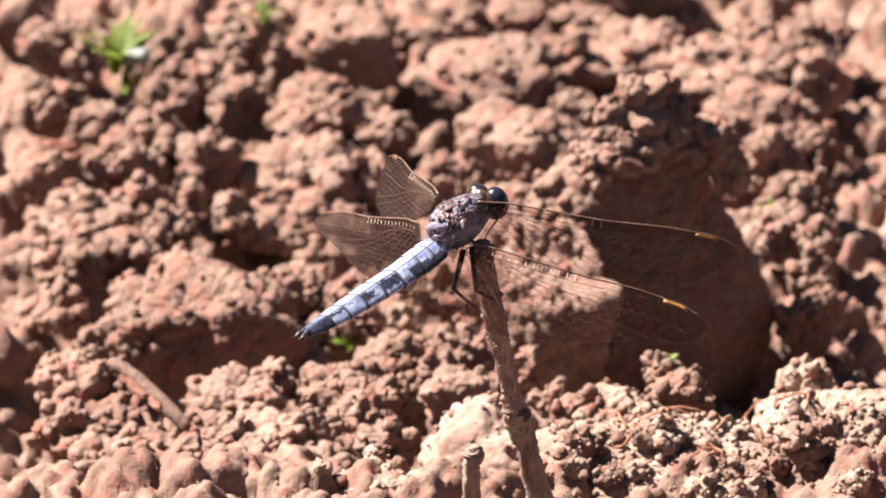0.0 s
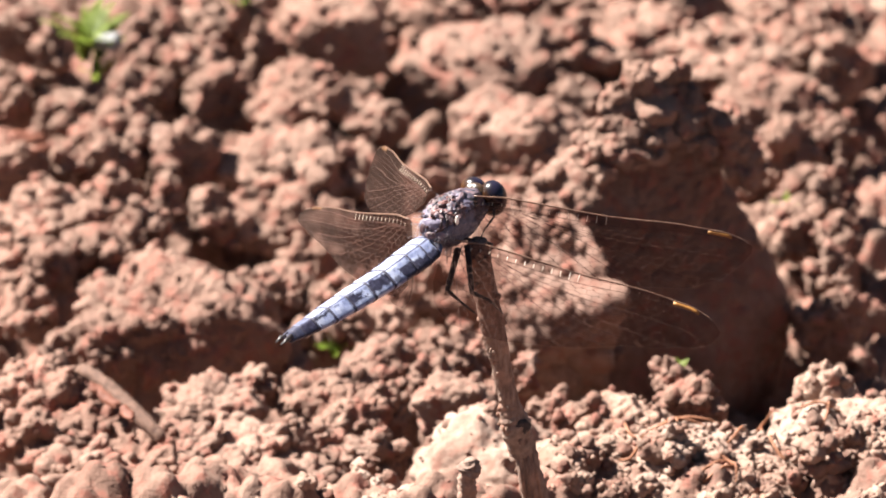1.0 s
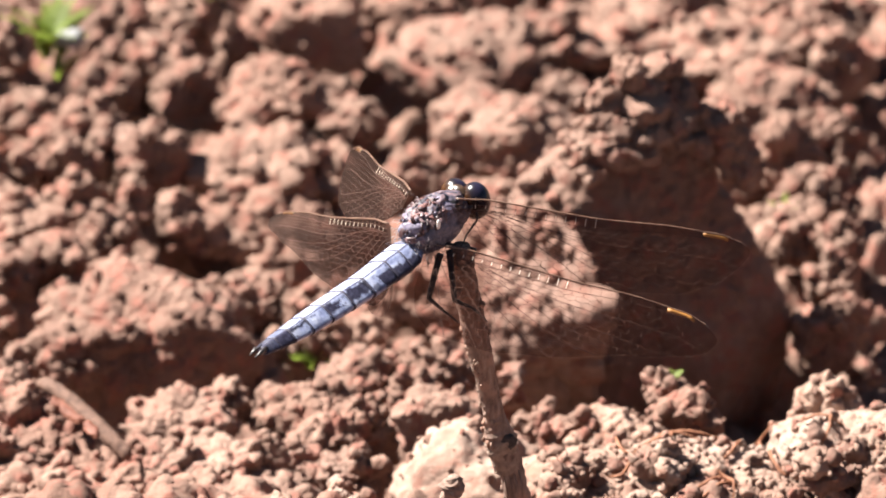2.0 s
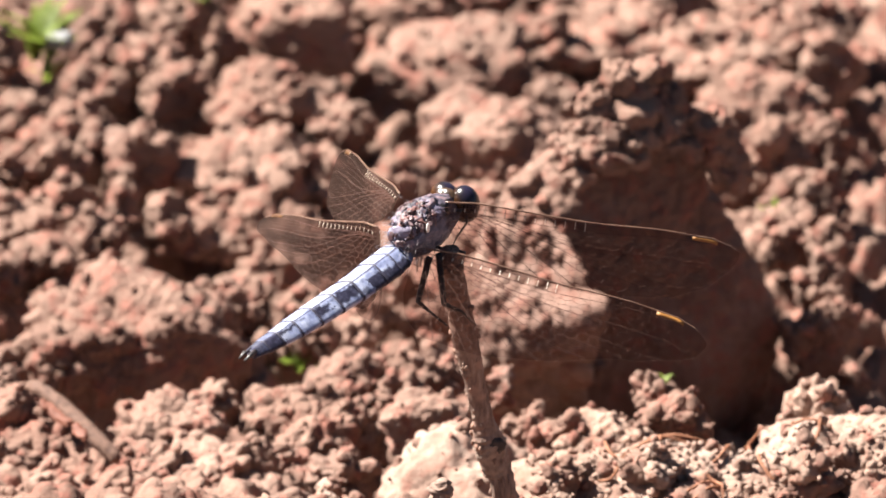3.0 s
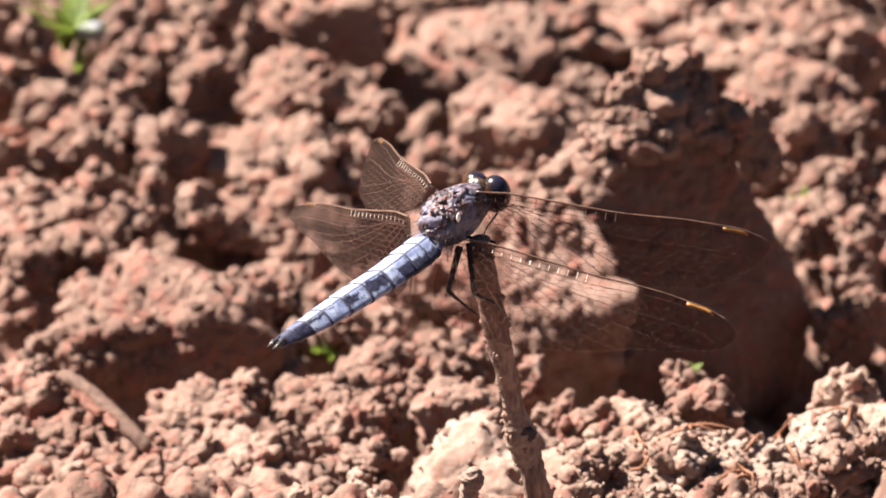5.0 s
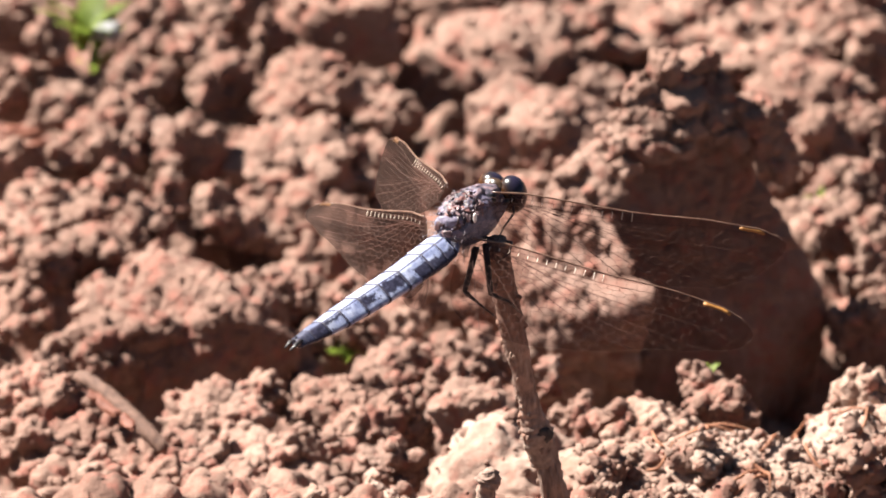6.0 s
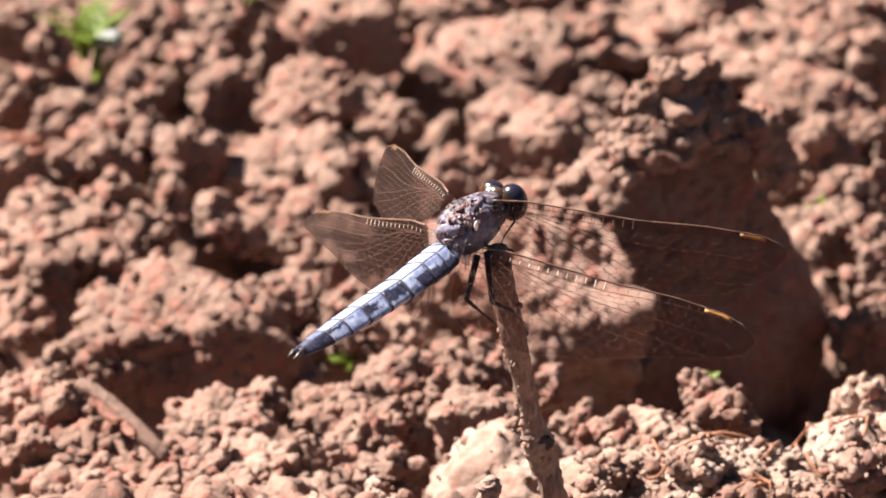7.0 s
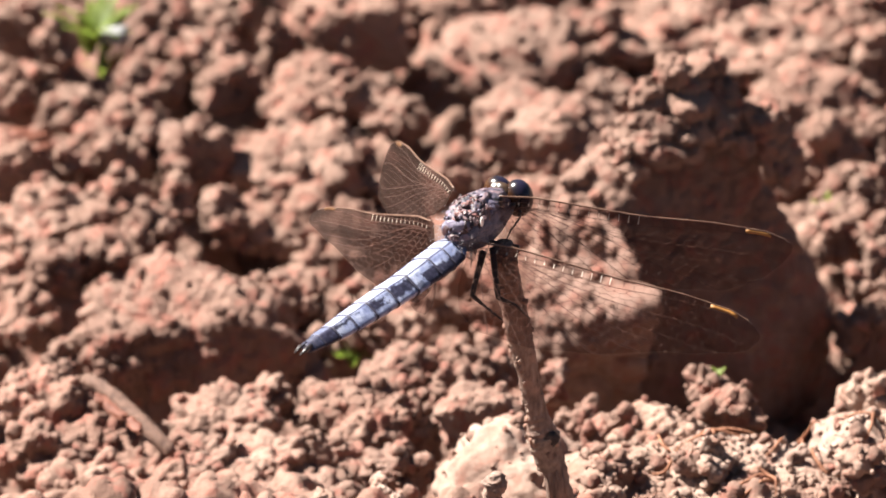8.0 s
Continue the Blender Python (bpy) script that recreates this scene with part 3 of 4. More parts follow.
def twig_perch():
    top = new("twig")
    path = STICK
    bm = bmesh.new()
    pts, rad = smooth_path([q[:3] for q in path], [q[3] for q in path], 12)
    tube(bm, pts, rad, 22, 0.16, 2)
    part("stem", bm, BARK, top)
    # the swollen node, paler below and scarred above
    bm = bmesh.new()
    pts2, rad2 = smooth_path([(-0.8, 0, 3.4), (-1.1, 0, 4.6), (-1.5, -0.05, 6.2), (-1.75, -0.1, 7.3), (-1.95, -0.1, 7.9)], [1.50, 1.58, 1.72, 1.78, 1.55], 5)
    tube(bm, pts2, rad2, 20, 0.22, 8)
    part("node_collar", bm, TAN_BARK, top, "paler flaking collar of bark")
    bm = bmesh.new()
    bmesh.ops.create_icosphere(bm, subdivisions=3, radius=1.0)
    for v in bm.verts:
        v.co *= 1 + 0.3 * noise.noise(v.co * 2.0)
        v.co = Vector((-1.10 + v.co.x * 1.25, -1.15 + v.co.y * 0.6, 7.6 + v.co.z * 1.05)) * MM
    part("bud_scar", bm, SCAR, top, "dark scar on the twig's node")
    for k in range(4):
        bm = bmesh.new()
        x = -0.75 + 0.62 * k
        tube(bm, [(x - 0.75, -1.35 + 0.2 * abs(k - 1.5), 3.9), (x - 0.25, -1.45 + 0.2 * abs(k - 1.5), 1.5), (x + 0.3, -1.5 + 0.2 * abs(k - 1.5), -2.0)], [0.10, 0.20, 0.26], 7, 0.2, k)
        part("bark_ridge", bm, BARK, top)
    rng = random.Random(5)
    # clay stuck on the sunny side and at the knot
    for k in range(105):
        i = rng.randrange(8, len(pts) - 2)
        a = rng.uniform(2.2, 4.3) if k % 3 else rng.uniform(0, 6.28)
        r = rng.uniform(0.10, 0.30) * (1.5 if 60 < i < 70 else 1)
        bm = bmesh.new()
        bmesh.ops.create_icosphere(bm, subdivisions=2, radius=r * MM)
        for v in bm.verts:
            v.co *= 1 + 0.5 * noise.noise(v.co * 4000 + Vector((k, 0, 0)))
            v.co.z *= 1.5
        bmesh.ops.translate(bm, verts=bm.verts, vec=Vector((pts[i][0] + math.cos(a) * rad[i] * 1.03, pts[i][1] + math.sin(a) * rad[i] * 1.03, pts[i][2])) * MM)
        part("clay_speck", bm, PALE, top, "speck of pale dry clay")
    return tagged(top, "upright weathered brown twig stuck in the soil", "twig")


STICK = [
    (2.9, 0.0, -12.0, 1.7),
    (0.8, 0.0, -2.6, 1.59),
    (-0.0, 0.0, 0.7, 1.46),
    (-0.6, 0.0, 4.1, 1.40),
    (-1.3, 0.0, 5.9, 1.59),
    (-1.9, 0.0, 7.8, 1.72),
    (-2.4, 0.0, 10.0, 1.27),
    (-3.0, 0.0, 13.3, 1.18),
    (-3.7, 0.0, 17.0, 1.27),
    (-4.3, 0.0, 20.3, 1.43),
    (-5.1, 0.0, 24.0, 1.50),
    (-5.7, 0.0, 27.6, 1.46),
    (-6.1, 0.0, 30.6, 1.34),
    (-6.3, 0.0, 32.4, 1.08),
]


twig_perch()


# ---- the dragonfly: its own axes are x to its right, y ahead, z up, in mm from the middle of the thorax ----
def pruinose_material(name, spots, dark=0.0):
    """spots: where the powder is rubbed off, as shares of the segment: across from, to, lengthwise from, to; dark: how worn the rest is."""
    m, t, p = material(name)
    sep = t.nodes.new("ShaderNodeSeparateXYZ")
    t.links.new(t.nodes.new("ShaderNodeTexCoord").outputs["Generated"], sep.inputs[0])
    powder, cloud, ragged = noise_tex(t, 1500, 5, 0.7, False), noise_tex(t, 420, 4, 0.6, False), noise_tex(t, 700, 5, 0.65, False)

    def maths(kind, a, b=0.0, c=0.0):
        n = node(t, "ShaderNodeMath")
        n.operation = kind
        n.use_clamp = kind == "MULTIPLY_ADD"
        for socket, value in zip(n.inputs, (a, b, c)):
            if isinstance(value, float):
                socket.default_value = value
            else:
                t.links.new(value, socket)
        return n.outputs[0]

    base = ramp(t, cloud, [(0.30, (0.10, 0.12, 0.215)), (0.46, (0.20, 0.225, 0.34)), (0.64, (0.355, 0.38, 0.475))])
    base = mixed(t, "MULTIPLY", 0.8, base, ramp(t, powder, [(0.30, (0.62, 0.62, 0.68)), (0.52, (1, 1, 1)), (0.75, (1.12, 1.12, 1.10))]))
    wobble = maths("MULTIPLY", maths("SUBTRACT", ragged, 0.5), 1.5)
    x, y = maths("ADD", sep.outputs["X"], maths("MULTIPLY", wobble, 0.35)), maths("ADD", sep.outputs["Y"], wobble)
    worn = None
    for x0, x1, y0, y1 in spots:
        inside = None
        for co, lo, hi in ((x, x0, x1), (y, y0, y1)):
            for edge in (maths("MULTIPLY_ADD", co, 12.0, -12.0 * lo), maths("MULTIPLY_ADD", co, -12.0, 12.0 * hi)):
                inside = edge if inside is None else maths("MINIMUM", inside, edge)
        worn = inside if worn is None else maths("MAXIMUM", worn, inside)
    violet = ramp(t, powder, [(0.3, (0.006, 0.005, 0.013)), (0.5, (0.014, 0.012, 0.027)), (0.75, (0.045, 0.044, 0.075))])
    c = mixed(t, "MIX", dark, base, violet)
    if worn is not None:
        c = mixed(t, "MIX", maths("MULTIPLY", worn, 0.97), c, violet)
    # ragged darker violet smears on one flank only
    smear = ramp(t, noise_tex(t, 560, 5, 0.7, False), [(0.53, (0, 0, 0)), (0.62, (0.65, 0.65, 0.65))])
    smear = mixed(t, "MULTIPLY", 1.0, smear, ramp(t, sep.outputs["X"], [(0.50, (0, 0, 0)), (0.54, (1, 1, 1))]))
    c = mixed(t, "MIX", smear, c, violet)
    rim = ramp(t, sep.outputs["Y"], [(0.0, (1, 1, 1)), (0.05, (0.95, 0.95, 0.95)), (0.08, (0, 0, 0))])
    c = mixed(t, "MIX", rim, c, (0.025, 0.022, 0.038))
    keel = ramp(t, maths("ADD", sep.outputs["X"], maths("MULTIPLY", wobble, 0.03)), [(0.494, (0, 0, 0)), (0.50, (0.9, 0.9, 0.9)), (0.530, (0.9, 0.9, 0.9)), (0.550, (0, 0, 0))])
    c = mixed(t, "MIX", keel, c, (0.035, 0.032, 0.055))
    t.links.new(c, p.inputs["Base Color"])
    p.inputs["Roughness"].default_value = 0.55
    p.inputs["Specular IOR Level"].default_value = 0.25
    bumped(t, p, [(cloud, 0.6, 0.0003), (powder, 0.4, 0.0001)])
    return m


def plain(name, a, b, rough, scale=800, spec=0.4, bump=0.3, coat=0.0):
    m, t, p = material(name)
    n = noise_tex(t, scale, 4, 0.6, False)
    t.links.new(ramp(t, n, [(0.3, a), (0.7, b)]), p.inputs["Base Color"])
    p.inputs["Roughness"].default_value = rough
    p.inputs["Specular IOR Level"].default_value = spec
    p.inputs["Coat Weight"].default_value = coat
    p.inputs["Coat Roughness"].default_value = 0.06
    if bump:
        bumped(t, p, [(n, bump, 0.0001)])
    return m


def membrane_material():
    m, t, p = material("clear_wing_membrane")
    out = t.nodes["Material Output"]
    clear = node(t, "ShaderNodeBsdfTransparent", Color=(0.73, 0.655, 0.65, 1))
    # near-black gloss, mixed in with slant to darken the steeply seen far wings
    slant_dark = node(t, "ShaderNodeBsdfGlossy", Color=(0.045, 0.03, 0.025, 1), Roughness=0.5)
    scatter = node(t, "ShaderNodeBsdfTranslucent", Color=(0.35, 0.25, 0.20, 1))
    slant = t.nodes.new("ShaderNodeLayerWeight")
    slant_mix = node(t, "ShaderNodeMath")
    slant_mix.operation = "MULTIPLY"
    slant_mix.inputs[1].default_value = 0.95
    t.links.new(slant.outputs["Facing"], slant_mix.inputs[0])
    a, b = node(t, "ShaderNodeMixShader", Fac=0.01), t.nodes.new("ShaderNodeMixShader")
    t.links.new(clear.outputs[0], a.inputs[1])
    t.links.new(scatter.outputs[0], a.inputs[2])
    t.links.new(slant_mix.outputs[0], b.inputs[0])
    t.links.new(a.outputs[0], b.inputs[1])
    t.links.new(slant_dark.outputs[0], b.inputs[2])
    t.links.new(b.outputs[0], out.inputs["Surface"])
    return m


def eye_material():
    """Dark violet above and ahead, brown below and behind."""
    m, t, p = material("compound_eye")
    dot = t.nodes.new("ShaderNodeVectorMath")
    dot.operation = "DOT_PRODUCT"
    t.links.new(t.nodes.new("ShaderNodeTexCoord").outputs["Object"], dot.inputs[0])
    dot.inputs[1].default_value = (230.0, 150.0, 150.0)
    shift = node(t, "ShaderNodeMath")
    shift.operation = "ADD"
    shift.inputs[1].default_value = 0.5
    t.links.new(dot.outputs["Value"], shift.inputs[0])
    c = ramp(t, shift.outputs[0], [(0.30, (0.04, 0.016, 0.006)), (0.50, (0.022, 0.010, 0.006)), (0.64, (0.009, 0.006, 0.008)), (0.9, (0.012, 0.010, 0.022))])
    t.links.new(c, p.inputs["Base Color"])
    p.inputs["Roughness"].default_value = 0.24
    p.inputs["Specular IOR Level"].default_value = 0.35
    return m


COATS = [pruinose_material("blue_cuticle", spots, dark) for spots, dark in (
    ([], 0.0), ([(0.78, 1.3, -0.5, 1.5)], 0.0), ([(0.70, 1.3, -0.5, 1.5)], 0.0), ([(0.64, 1.3, 0.38, 1.5)], 0.0), ([(0.52, 0.93, -0.5, 1.5)], 0.0),
    ([(0.52, 0.90, -0.5, 0.60)], 0.0), ([(0.52, 0.62, -0.5, 0.40)], 0.0), ([(0.52, 0.72, -0.5, 1.5)], 0.1), ([(0.45, 1.3, -0.5, 1.5)], 0.6), ([], 0.88), ([], 0.92))]


def thorax_material():
    """Dark cuticle with violet-grey powder below and wrinkled pinkish plates on the back."""
    m, t, p = material("hairy_thorax_cuticle")
    sep = t.nodes.new("ShaderNodeSeparateXYZ")
    t.links.new(t.nodes.new("ShaderNodeTexCoord").outputs["Generated"], sep.inputs[0])
    fine, broad = noise_tex(t, 1500, 5, 0.65, False), noise_tex(t, 900, 3, 0.6, False)
    side = ramp(t, fine, [(0.30, (0.045, 0.042, 0.062)), (0.55, (0.11, 0.106, 0.148)), (0.75, (0.19, 0.186, 0.24))])
    back = ramp(t, broad, [(0.38, (0.008, 0.006, 0.009)), (0.47, (0.065, 0.055, 0.08)), (0.54, (0.10, 0.055, 0.06)), (0.61, (0.16, 0.12, 0.135)), (0.70, (0.085, 0.08, 0.12))])
    c = mixed(t, "MIX", ramp(t, sep.outputs["Z"], [(0.60, (0, 0, 0)), (0.74, (1, 1, 1))]), side, back)
    t.links.new(c, p.inputs["Base Color"])
    p.inputs["Roughness"].default_value = 0.6
    bumped(t, p, [(broad, 0.4, 0.0002), (fine, 0.4, 0.0001)])
    return m


THORAX = thorax_material()
HAIRY = plain("grey_violet_thorax", (0.016, 0.014, 0.020), (0.11, 0.095, 0.135), 0.7, 700, 0.3, 0.6)
HAIR = plain("pale_thorax_hair", (0.16, 0.14, 0.15), (0.28, 0.255, 0.265), 0.6, 900, 0.4, 0)
PLATE = plain("pinkish_grey_plate", (0.06, 0.032, 0.034), (0.20, 0.13, 0.14), 0.5, 900, 0.4, 0.5)
MAROON = plain("dark_maroon_plate", (0.012, 0.006, 0.008), (0.055, 0.022, 0.024), 0.45, 900, 0.4, 0.4)
RUST = plain("rusty_pink_plate", (0.075, 0.03, 0.028), (0.20, 0.095, 0.088), 0.5, 900, 0.35, 0.4)
LILAC = plain("lilac_grey_plate", (0.075, 0.062, 0.092), (0.20, 0.175, 0.235), 0.5, 900, 0.35, 0.4)
WHITE = plain("ivory_plate", (0.7, 0.65, 0.6), (0.85, 0.82, 0.78), 0.4, 900, 0.5, 0)
EYE = eye_material()
NAPE = plain("grey_brown_nape", (0.05, 0.036, 0.028), (0.13, 0.10, 0.085), 0.3, 900, 0.5, 0.3)
HEAD = plain("brown_head_back", (0.010, 0.006, 0.005), (0.065, 0.034, 0.016), 0.35, 900, 0.5, 0.3)
LEG = plain("black_leg", (0.010, 0.008, 0.008), (0.035, 0.025, 0.024), 0.4, 900, 0.5, 0.3)
VEIN = plain("dark_brown_vein", (0.035, 0.015, 0.011), (0.075, 0.032, 0.022), 0.65, 700, 0.2, 0)
COSTA = plain("tan_leading_vein", (0.065, 0.03, 0.021), (0.165, 0.098, 0.068), 0.35, 600, 0.5, 0)
STIGMA = plain("amber_wing_spot", (0.16, 0.062, 0.008), (0.24, 0.10, 0.014), 0.6, 900, 0.5, 0)
# the amber spot's shaded copy, shade put into the colour
SHADED_SPOT = plain("shaded_amber_wing_spot", (0.055, 0.022, 0.006), (0.11, 0.05, 0.014), 0.4, 900, 0.4, 0)
# cream colour stands in for the sun glinting on the short cross veins
GLINT_VEIN = plain("glint_pale_cross_vein", (0.36, 0.29, 0.23), (0.47, 0.39, 0.32), 0.3, 900, 0.5, 0)
OCHRE = plain("ochre_spot", (0.14, 0.075, 0.016), (0.24, 0.135, 0.035), 0.4, 900, 0.5, 0)
MEMBRANE = membrane_material()


def fibres(name, segments, radius, mat, parent, label=""):
    """Fine straight hairs or veins (mm), each a four-sided rod, in one mesh."""
    a = np.array([s[0] for s in segments], float) * MM
    b = np.array([s[1] for s in segments], float) * MM
    rad = np.broadcast_to(np.array(radius, float), (len(a),))[:, None] * MM
    way = b - a
    way /= np.maximum(np.linalg.norm(way, axis=1), 1e-9)[:, None]
    side = np.cross(way, np.where(np.abs(way[:, 2:3]) < 0.8, (0, 0, 1.0), (1.0, 0, 0)))
    side /= np.linalg.norm(side, axis=1)[:, None]
    other = np.cross(way, side)
    corner = [side, other, -side, -other]
    v = np.stack([a + c * rad for c in corner] + [b + c * rad for c in corner], 1).reshape(-1, 3)
    quads = np.array([(k, (k + 1) % 4, 4 + (k + 1) % 4, 4 + k) for k in range(4)])
    f = (np.arange(len(a))[:, None, None] * 8 + quads).reshape(-1, 4)
    ob = new(name, mesh_of(name, v, f, mat))
    ob.parent = parent
    return tagged(ob, label)


def curve_of(stops):
    """A smooth function through (s, value) stops."""
    xs, ys = [q[0] for q in stops], [q[1] for q in stops]

    def value(s):
        s = min(max(s, xs[0]), xs[-1])
        k = max(i for i in range(len(xs) - 1) if xs[i] <= s)
        t = (s - xs[k]) / (xs[k + 1] - xs[k])
        t = t * t * (3 - 2 * t) * 0.5 + t * 0.5
        return ys[k] + (ys[k + 1] - ys[k]) * t
    return value


FORE_TRAIL = curve_of([(0.0, 2.2), (0.06, 4.2), (0.25, 6.6), (0.55, 7.9), (0.80, 7.2), (0.93, 5.6), (1.0, 3.6), (1.035, 1.9)])
HIND_TRAIL = curve_of([(-0.03, 5.5), (0.0, 8.2), (0.08, 9.8), (0.28, 10.1), (0.45, 9.2), (0.82, 6.0), (0.97, 4.6), (1.03, 3.9), (1.062, 2.4)])
LEAD = curve_of([(-0.03, 0.3), (0.0, 0.0), (0.12, -0.35), (0.5, 0.0), (0.75, -0.3), (0.93, -0.1), (1.0, 0.45), (1.04, 1.2), (1.062, 1.8)])


def wing(name, root, span, chord, chord_tip, fore, mirror, seed, fly):
    """root, span, chord: in the insect's axes, mm; chord per mm of width, turning towards chord_tip."""
    trail = FORE_TRAIL if fore else HIND_TRAIL
    s0, s1 = (0.0, 1.035) if fore else (-0.03, 1.062)
    span, c0, c1 = Vector(span), Vector(chord), Vector(chord_tip)
    up = span.cross(c0).normalized() * mirror
    length = span.length

    def at(s, c, lift=0.0):
        k = min(max(s, 0), 1)
        bow = 0.5 * math.sin(math.pi * k) + 0.05 * math.sin(c * 2.2) * (1 - 0.5 * k)
        return span * s + c0.lerp(c1, k) * c + up * (bow + lift)

    rows, cols = 46, 14
    bm = bmesh.new()
    grid = []
    for i in range(rows + 1):
        s = s0 + (s1 - s0) * i / rows
        a, b = LEAD(s), max(trail(s), LEAD(s) + 0.05)
        grid.append([bm.verts.new(at(s, a + (b - a) * j / cols) * MM) for j in range(cols + 1)])
    for i in range(rows):
        for j in range(cols):
            bm.faces.new((grid[i][j], grid[i + 1][j], grid[i + 1][j + 1], grid[i][j + 1]))
    ob = part(name, bm, MEMBRANE, fly, "clear faintly smoky wing membrane")
    ob.location = Vector(root) * MM
    ob.visible_shadow = False

    # lengthwise veins
    strong, thin, margin = [], [], []

    def run(line, into):
        pts = [at(s, c) for s, c in line]
        into += list(zip(pts, pts[1:]))

    def along(sa, sb, fc, steps=36):
        return [(sa + (sb - sa) * k / steps, fc(sa + (sb - sa) * k / steps, k / steps)) for k in range(steps + 1)]

    rng = random.Random(seed)
    sub = 0.62
    run(along(0.0, 0.5, lambda s, k: LEAD(s) + sub * (1 - k ** 3)), strong)
    run(along(0.0, 0.93, lambda s, k: LEAD(s) + 1.15 - 0.55 * max(0, k - 0.5) * 2), strong)
    run(along(0.02, 1.0, lambda s, k: LEAD(s) + 1.35 + (1.6 if k > 0.3 else 5.3 * k) * min(1, k * 1.6)), strong)
    for end, start, bend in ((0.93, 0.15, 1.3), (0.80, 0.12, 1.2), (0.66, 0.08, 1.15), (0.50, 0.05, 1.1), (0.36, 0.03, 1.0), (0.24, 0.02, 0.9), (0.12, 0.01, 0.85)):
        run(along(start, end, lambda s, k, b=bend: LEAD(s) + 1.2 + (trail(s) - LEAD(s) - 1.25) * k ** b), strong)
    run(along(s0, s1, lambda s, k: max(trail(s), LEAD(s) + 0.05), 60), margin)
    # cross veins between the leading veins
    bars = []
    for k in range(14):
        s = 0.035 + 0.455 * k / 13
        split = LEAD(s) + sub * (1 - (s / 0.5) ** 3) + 0.02
        run([(s, LEAD(s)), (s, split)], strong)
        run([(s, split), (s, LEAD(s) + 1.0)], bars)
    for k in range(9):
        s = 0.54 + 0.30 * k / 8
        run([(s, LEAD(s)), (s, LEAD(s) + 0.9)], thin)
    # the net of cells
    cell = 0.85
    nodes = {}
    ni, nj = int(length * 1.1 / (cell * 0.87)) + 2, int(13 / (cell * 0.75)) + 2

    def knot(i, j):
        if (i, j) not in nodes:
            r = random.Random(i * 1009 + j * 31 + seed)
            x = (i * 0.87 + r.uniform(-0.18, 0.18)) * cell
            y = (j * 0.75 + (0.25 if (i + j) % 2 else -0.0) + r.uniform(-0.12, 0.12)) * cell
            nodes[(i, j)] = (x / length + s0, 0.9 + y * (0.8 + 0.35 * y / 8))
        return nodes[(i, j)]

    def inside(q):
        s, c = q
        return s0 < s < s1 and LEAD(s) + 1.0 < c < trail(s) - 0.02
    for i in range(ni):
        for j in range(nj):
            a = knot(i, j)
            links = [knot(i + 1, j)] + ([knot(i, j + 1)] if (i + j) % 2 else [])
            for b in links:
                if inside(a) and inside(b):
                    run([a, b], thin)
    fibres("cross_vein_row", bars, 0.05, GLINT_VEIN, ob, "row of short cross veins with sun glint painted in cream")
    fibres("vein_fan", strong, 0.036, VEIN, ob, "dark brown wing veins")
    fibres("wing_margin", margin, 0.010, VEIN if fore else COSTA, ob, "thin hind margin of the wing")
    fine = [max(0.009, 0.031 - 0.024 * (a.length / length) ** 1.5) for a, b in thin]
    fibres("vein_net", thin, fine, VEIN, ob, "fine net of brown veins")
    bm = bmesh.new()
    edge = along(0.0, 1.02, lambda s, k: LEAD(s), 60)
    tube(bm, [at(s, c) for s, c in edge], [0.112 - 0.042 * k / 60 for k in range(61)], 6)
    part("leading_edge", bm, COSTA, ob, "stiff tan leading edge")
    # amber spot; the far wings get a darker copy with shade in its colour
    bm = bmesh.new()
    a0, a1 = (0.865, 0.955) if fore else (0.86, 0.965)
    spot = []
    for lift in (0.06, -0.06):
        spot.append([[bm.verts.new(at(s, LEAD(s) + c, lift) * MM) for c in (0.10, 0.50)] for s in [a0 + (a1 - a0) * k / 6 for k in range(7)]])
    for k in range(6):
        for g in spot:
            bm.faces.new((g[k][0], g[k + 1][0], g[k + 1][1], g[k][1]))
        for c in (0, 1):
            bm.faces.new((spot[0][k][c], spot[0][k + 1][c], spot[1][k + 1][c], spot[1][k][c]))
    for k in (0, 6):
        bm.faces.new((spot[0][k][0], spot[0][k][1], spot[1][k][1], spot[1][k][0]))
    bmesh.ops.recalc_face_normals(bm, faces=bm.faces)
    part("wing_spot", bm, STIGMA if mirror < 0 else SHADED_SPOT, ob, "amber spot near the wing tip" if mirror < 0 else "amber spot near the wing tip, coloured as if in shade")
    return ob


ABDOMEN = curve_of([(-31.0, 0.62), (-29.5, 0.92), (-27.0, 1.28), (-22.5, 1.66), (-17.0, 1.90), (-11.0, 2.02), (-6.0, 2.2), (-4.2, 2.1), (-3.0, 1.6)])
SPINE = curve_of([(-32.0, -2.7), (-24.0, -2.9), (-12.0, -2.8), (-6.0, -2.35), (-3.0, -1.8)])


LEAN = 5.0  # the tail is twisted a little to one side


def blob(name, centre, axes, mat, parent, seed, rough=0.12, cell=1.6, level=4, label=""):
    """A swollen rounded body part, mm."""
    v, f = ball(level)
    r = 1 + rough * swells(v * max(axes), cell, seed, 3)
    v = v * r[:, None] * np.array(axes) * MM
    ob = new(name, mesh_of(name, v, f, mat))
    ob.location = Vector(centre) * MM
    ob.parent = parent
    return tagged(ob, label)


SIGHT_RIGHT = Vector((math.cos(radians(37.7)), math.sin(radians(37.7)), 0))  # across the body as the plates lie


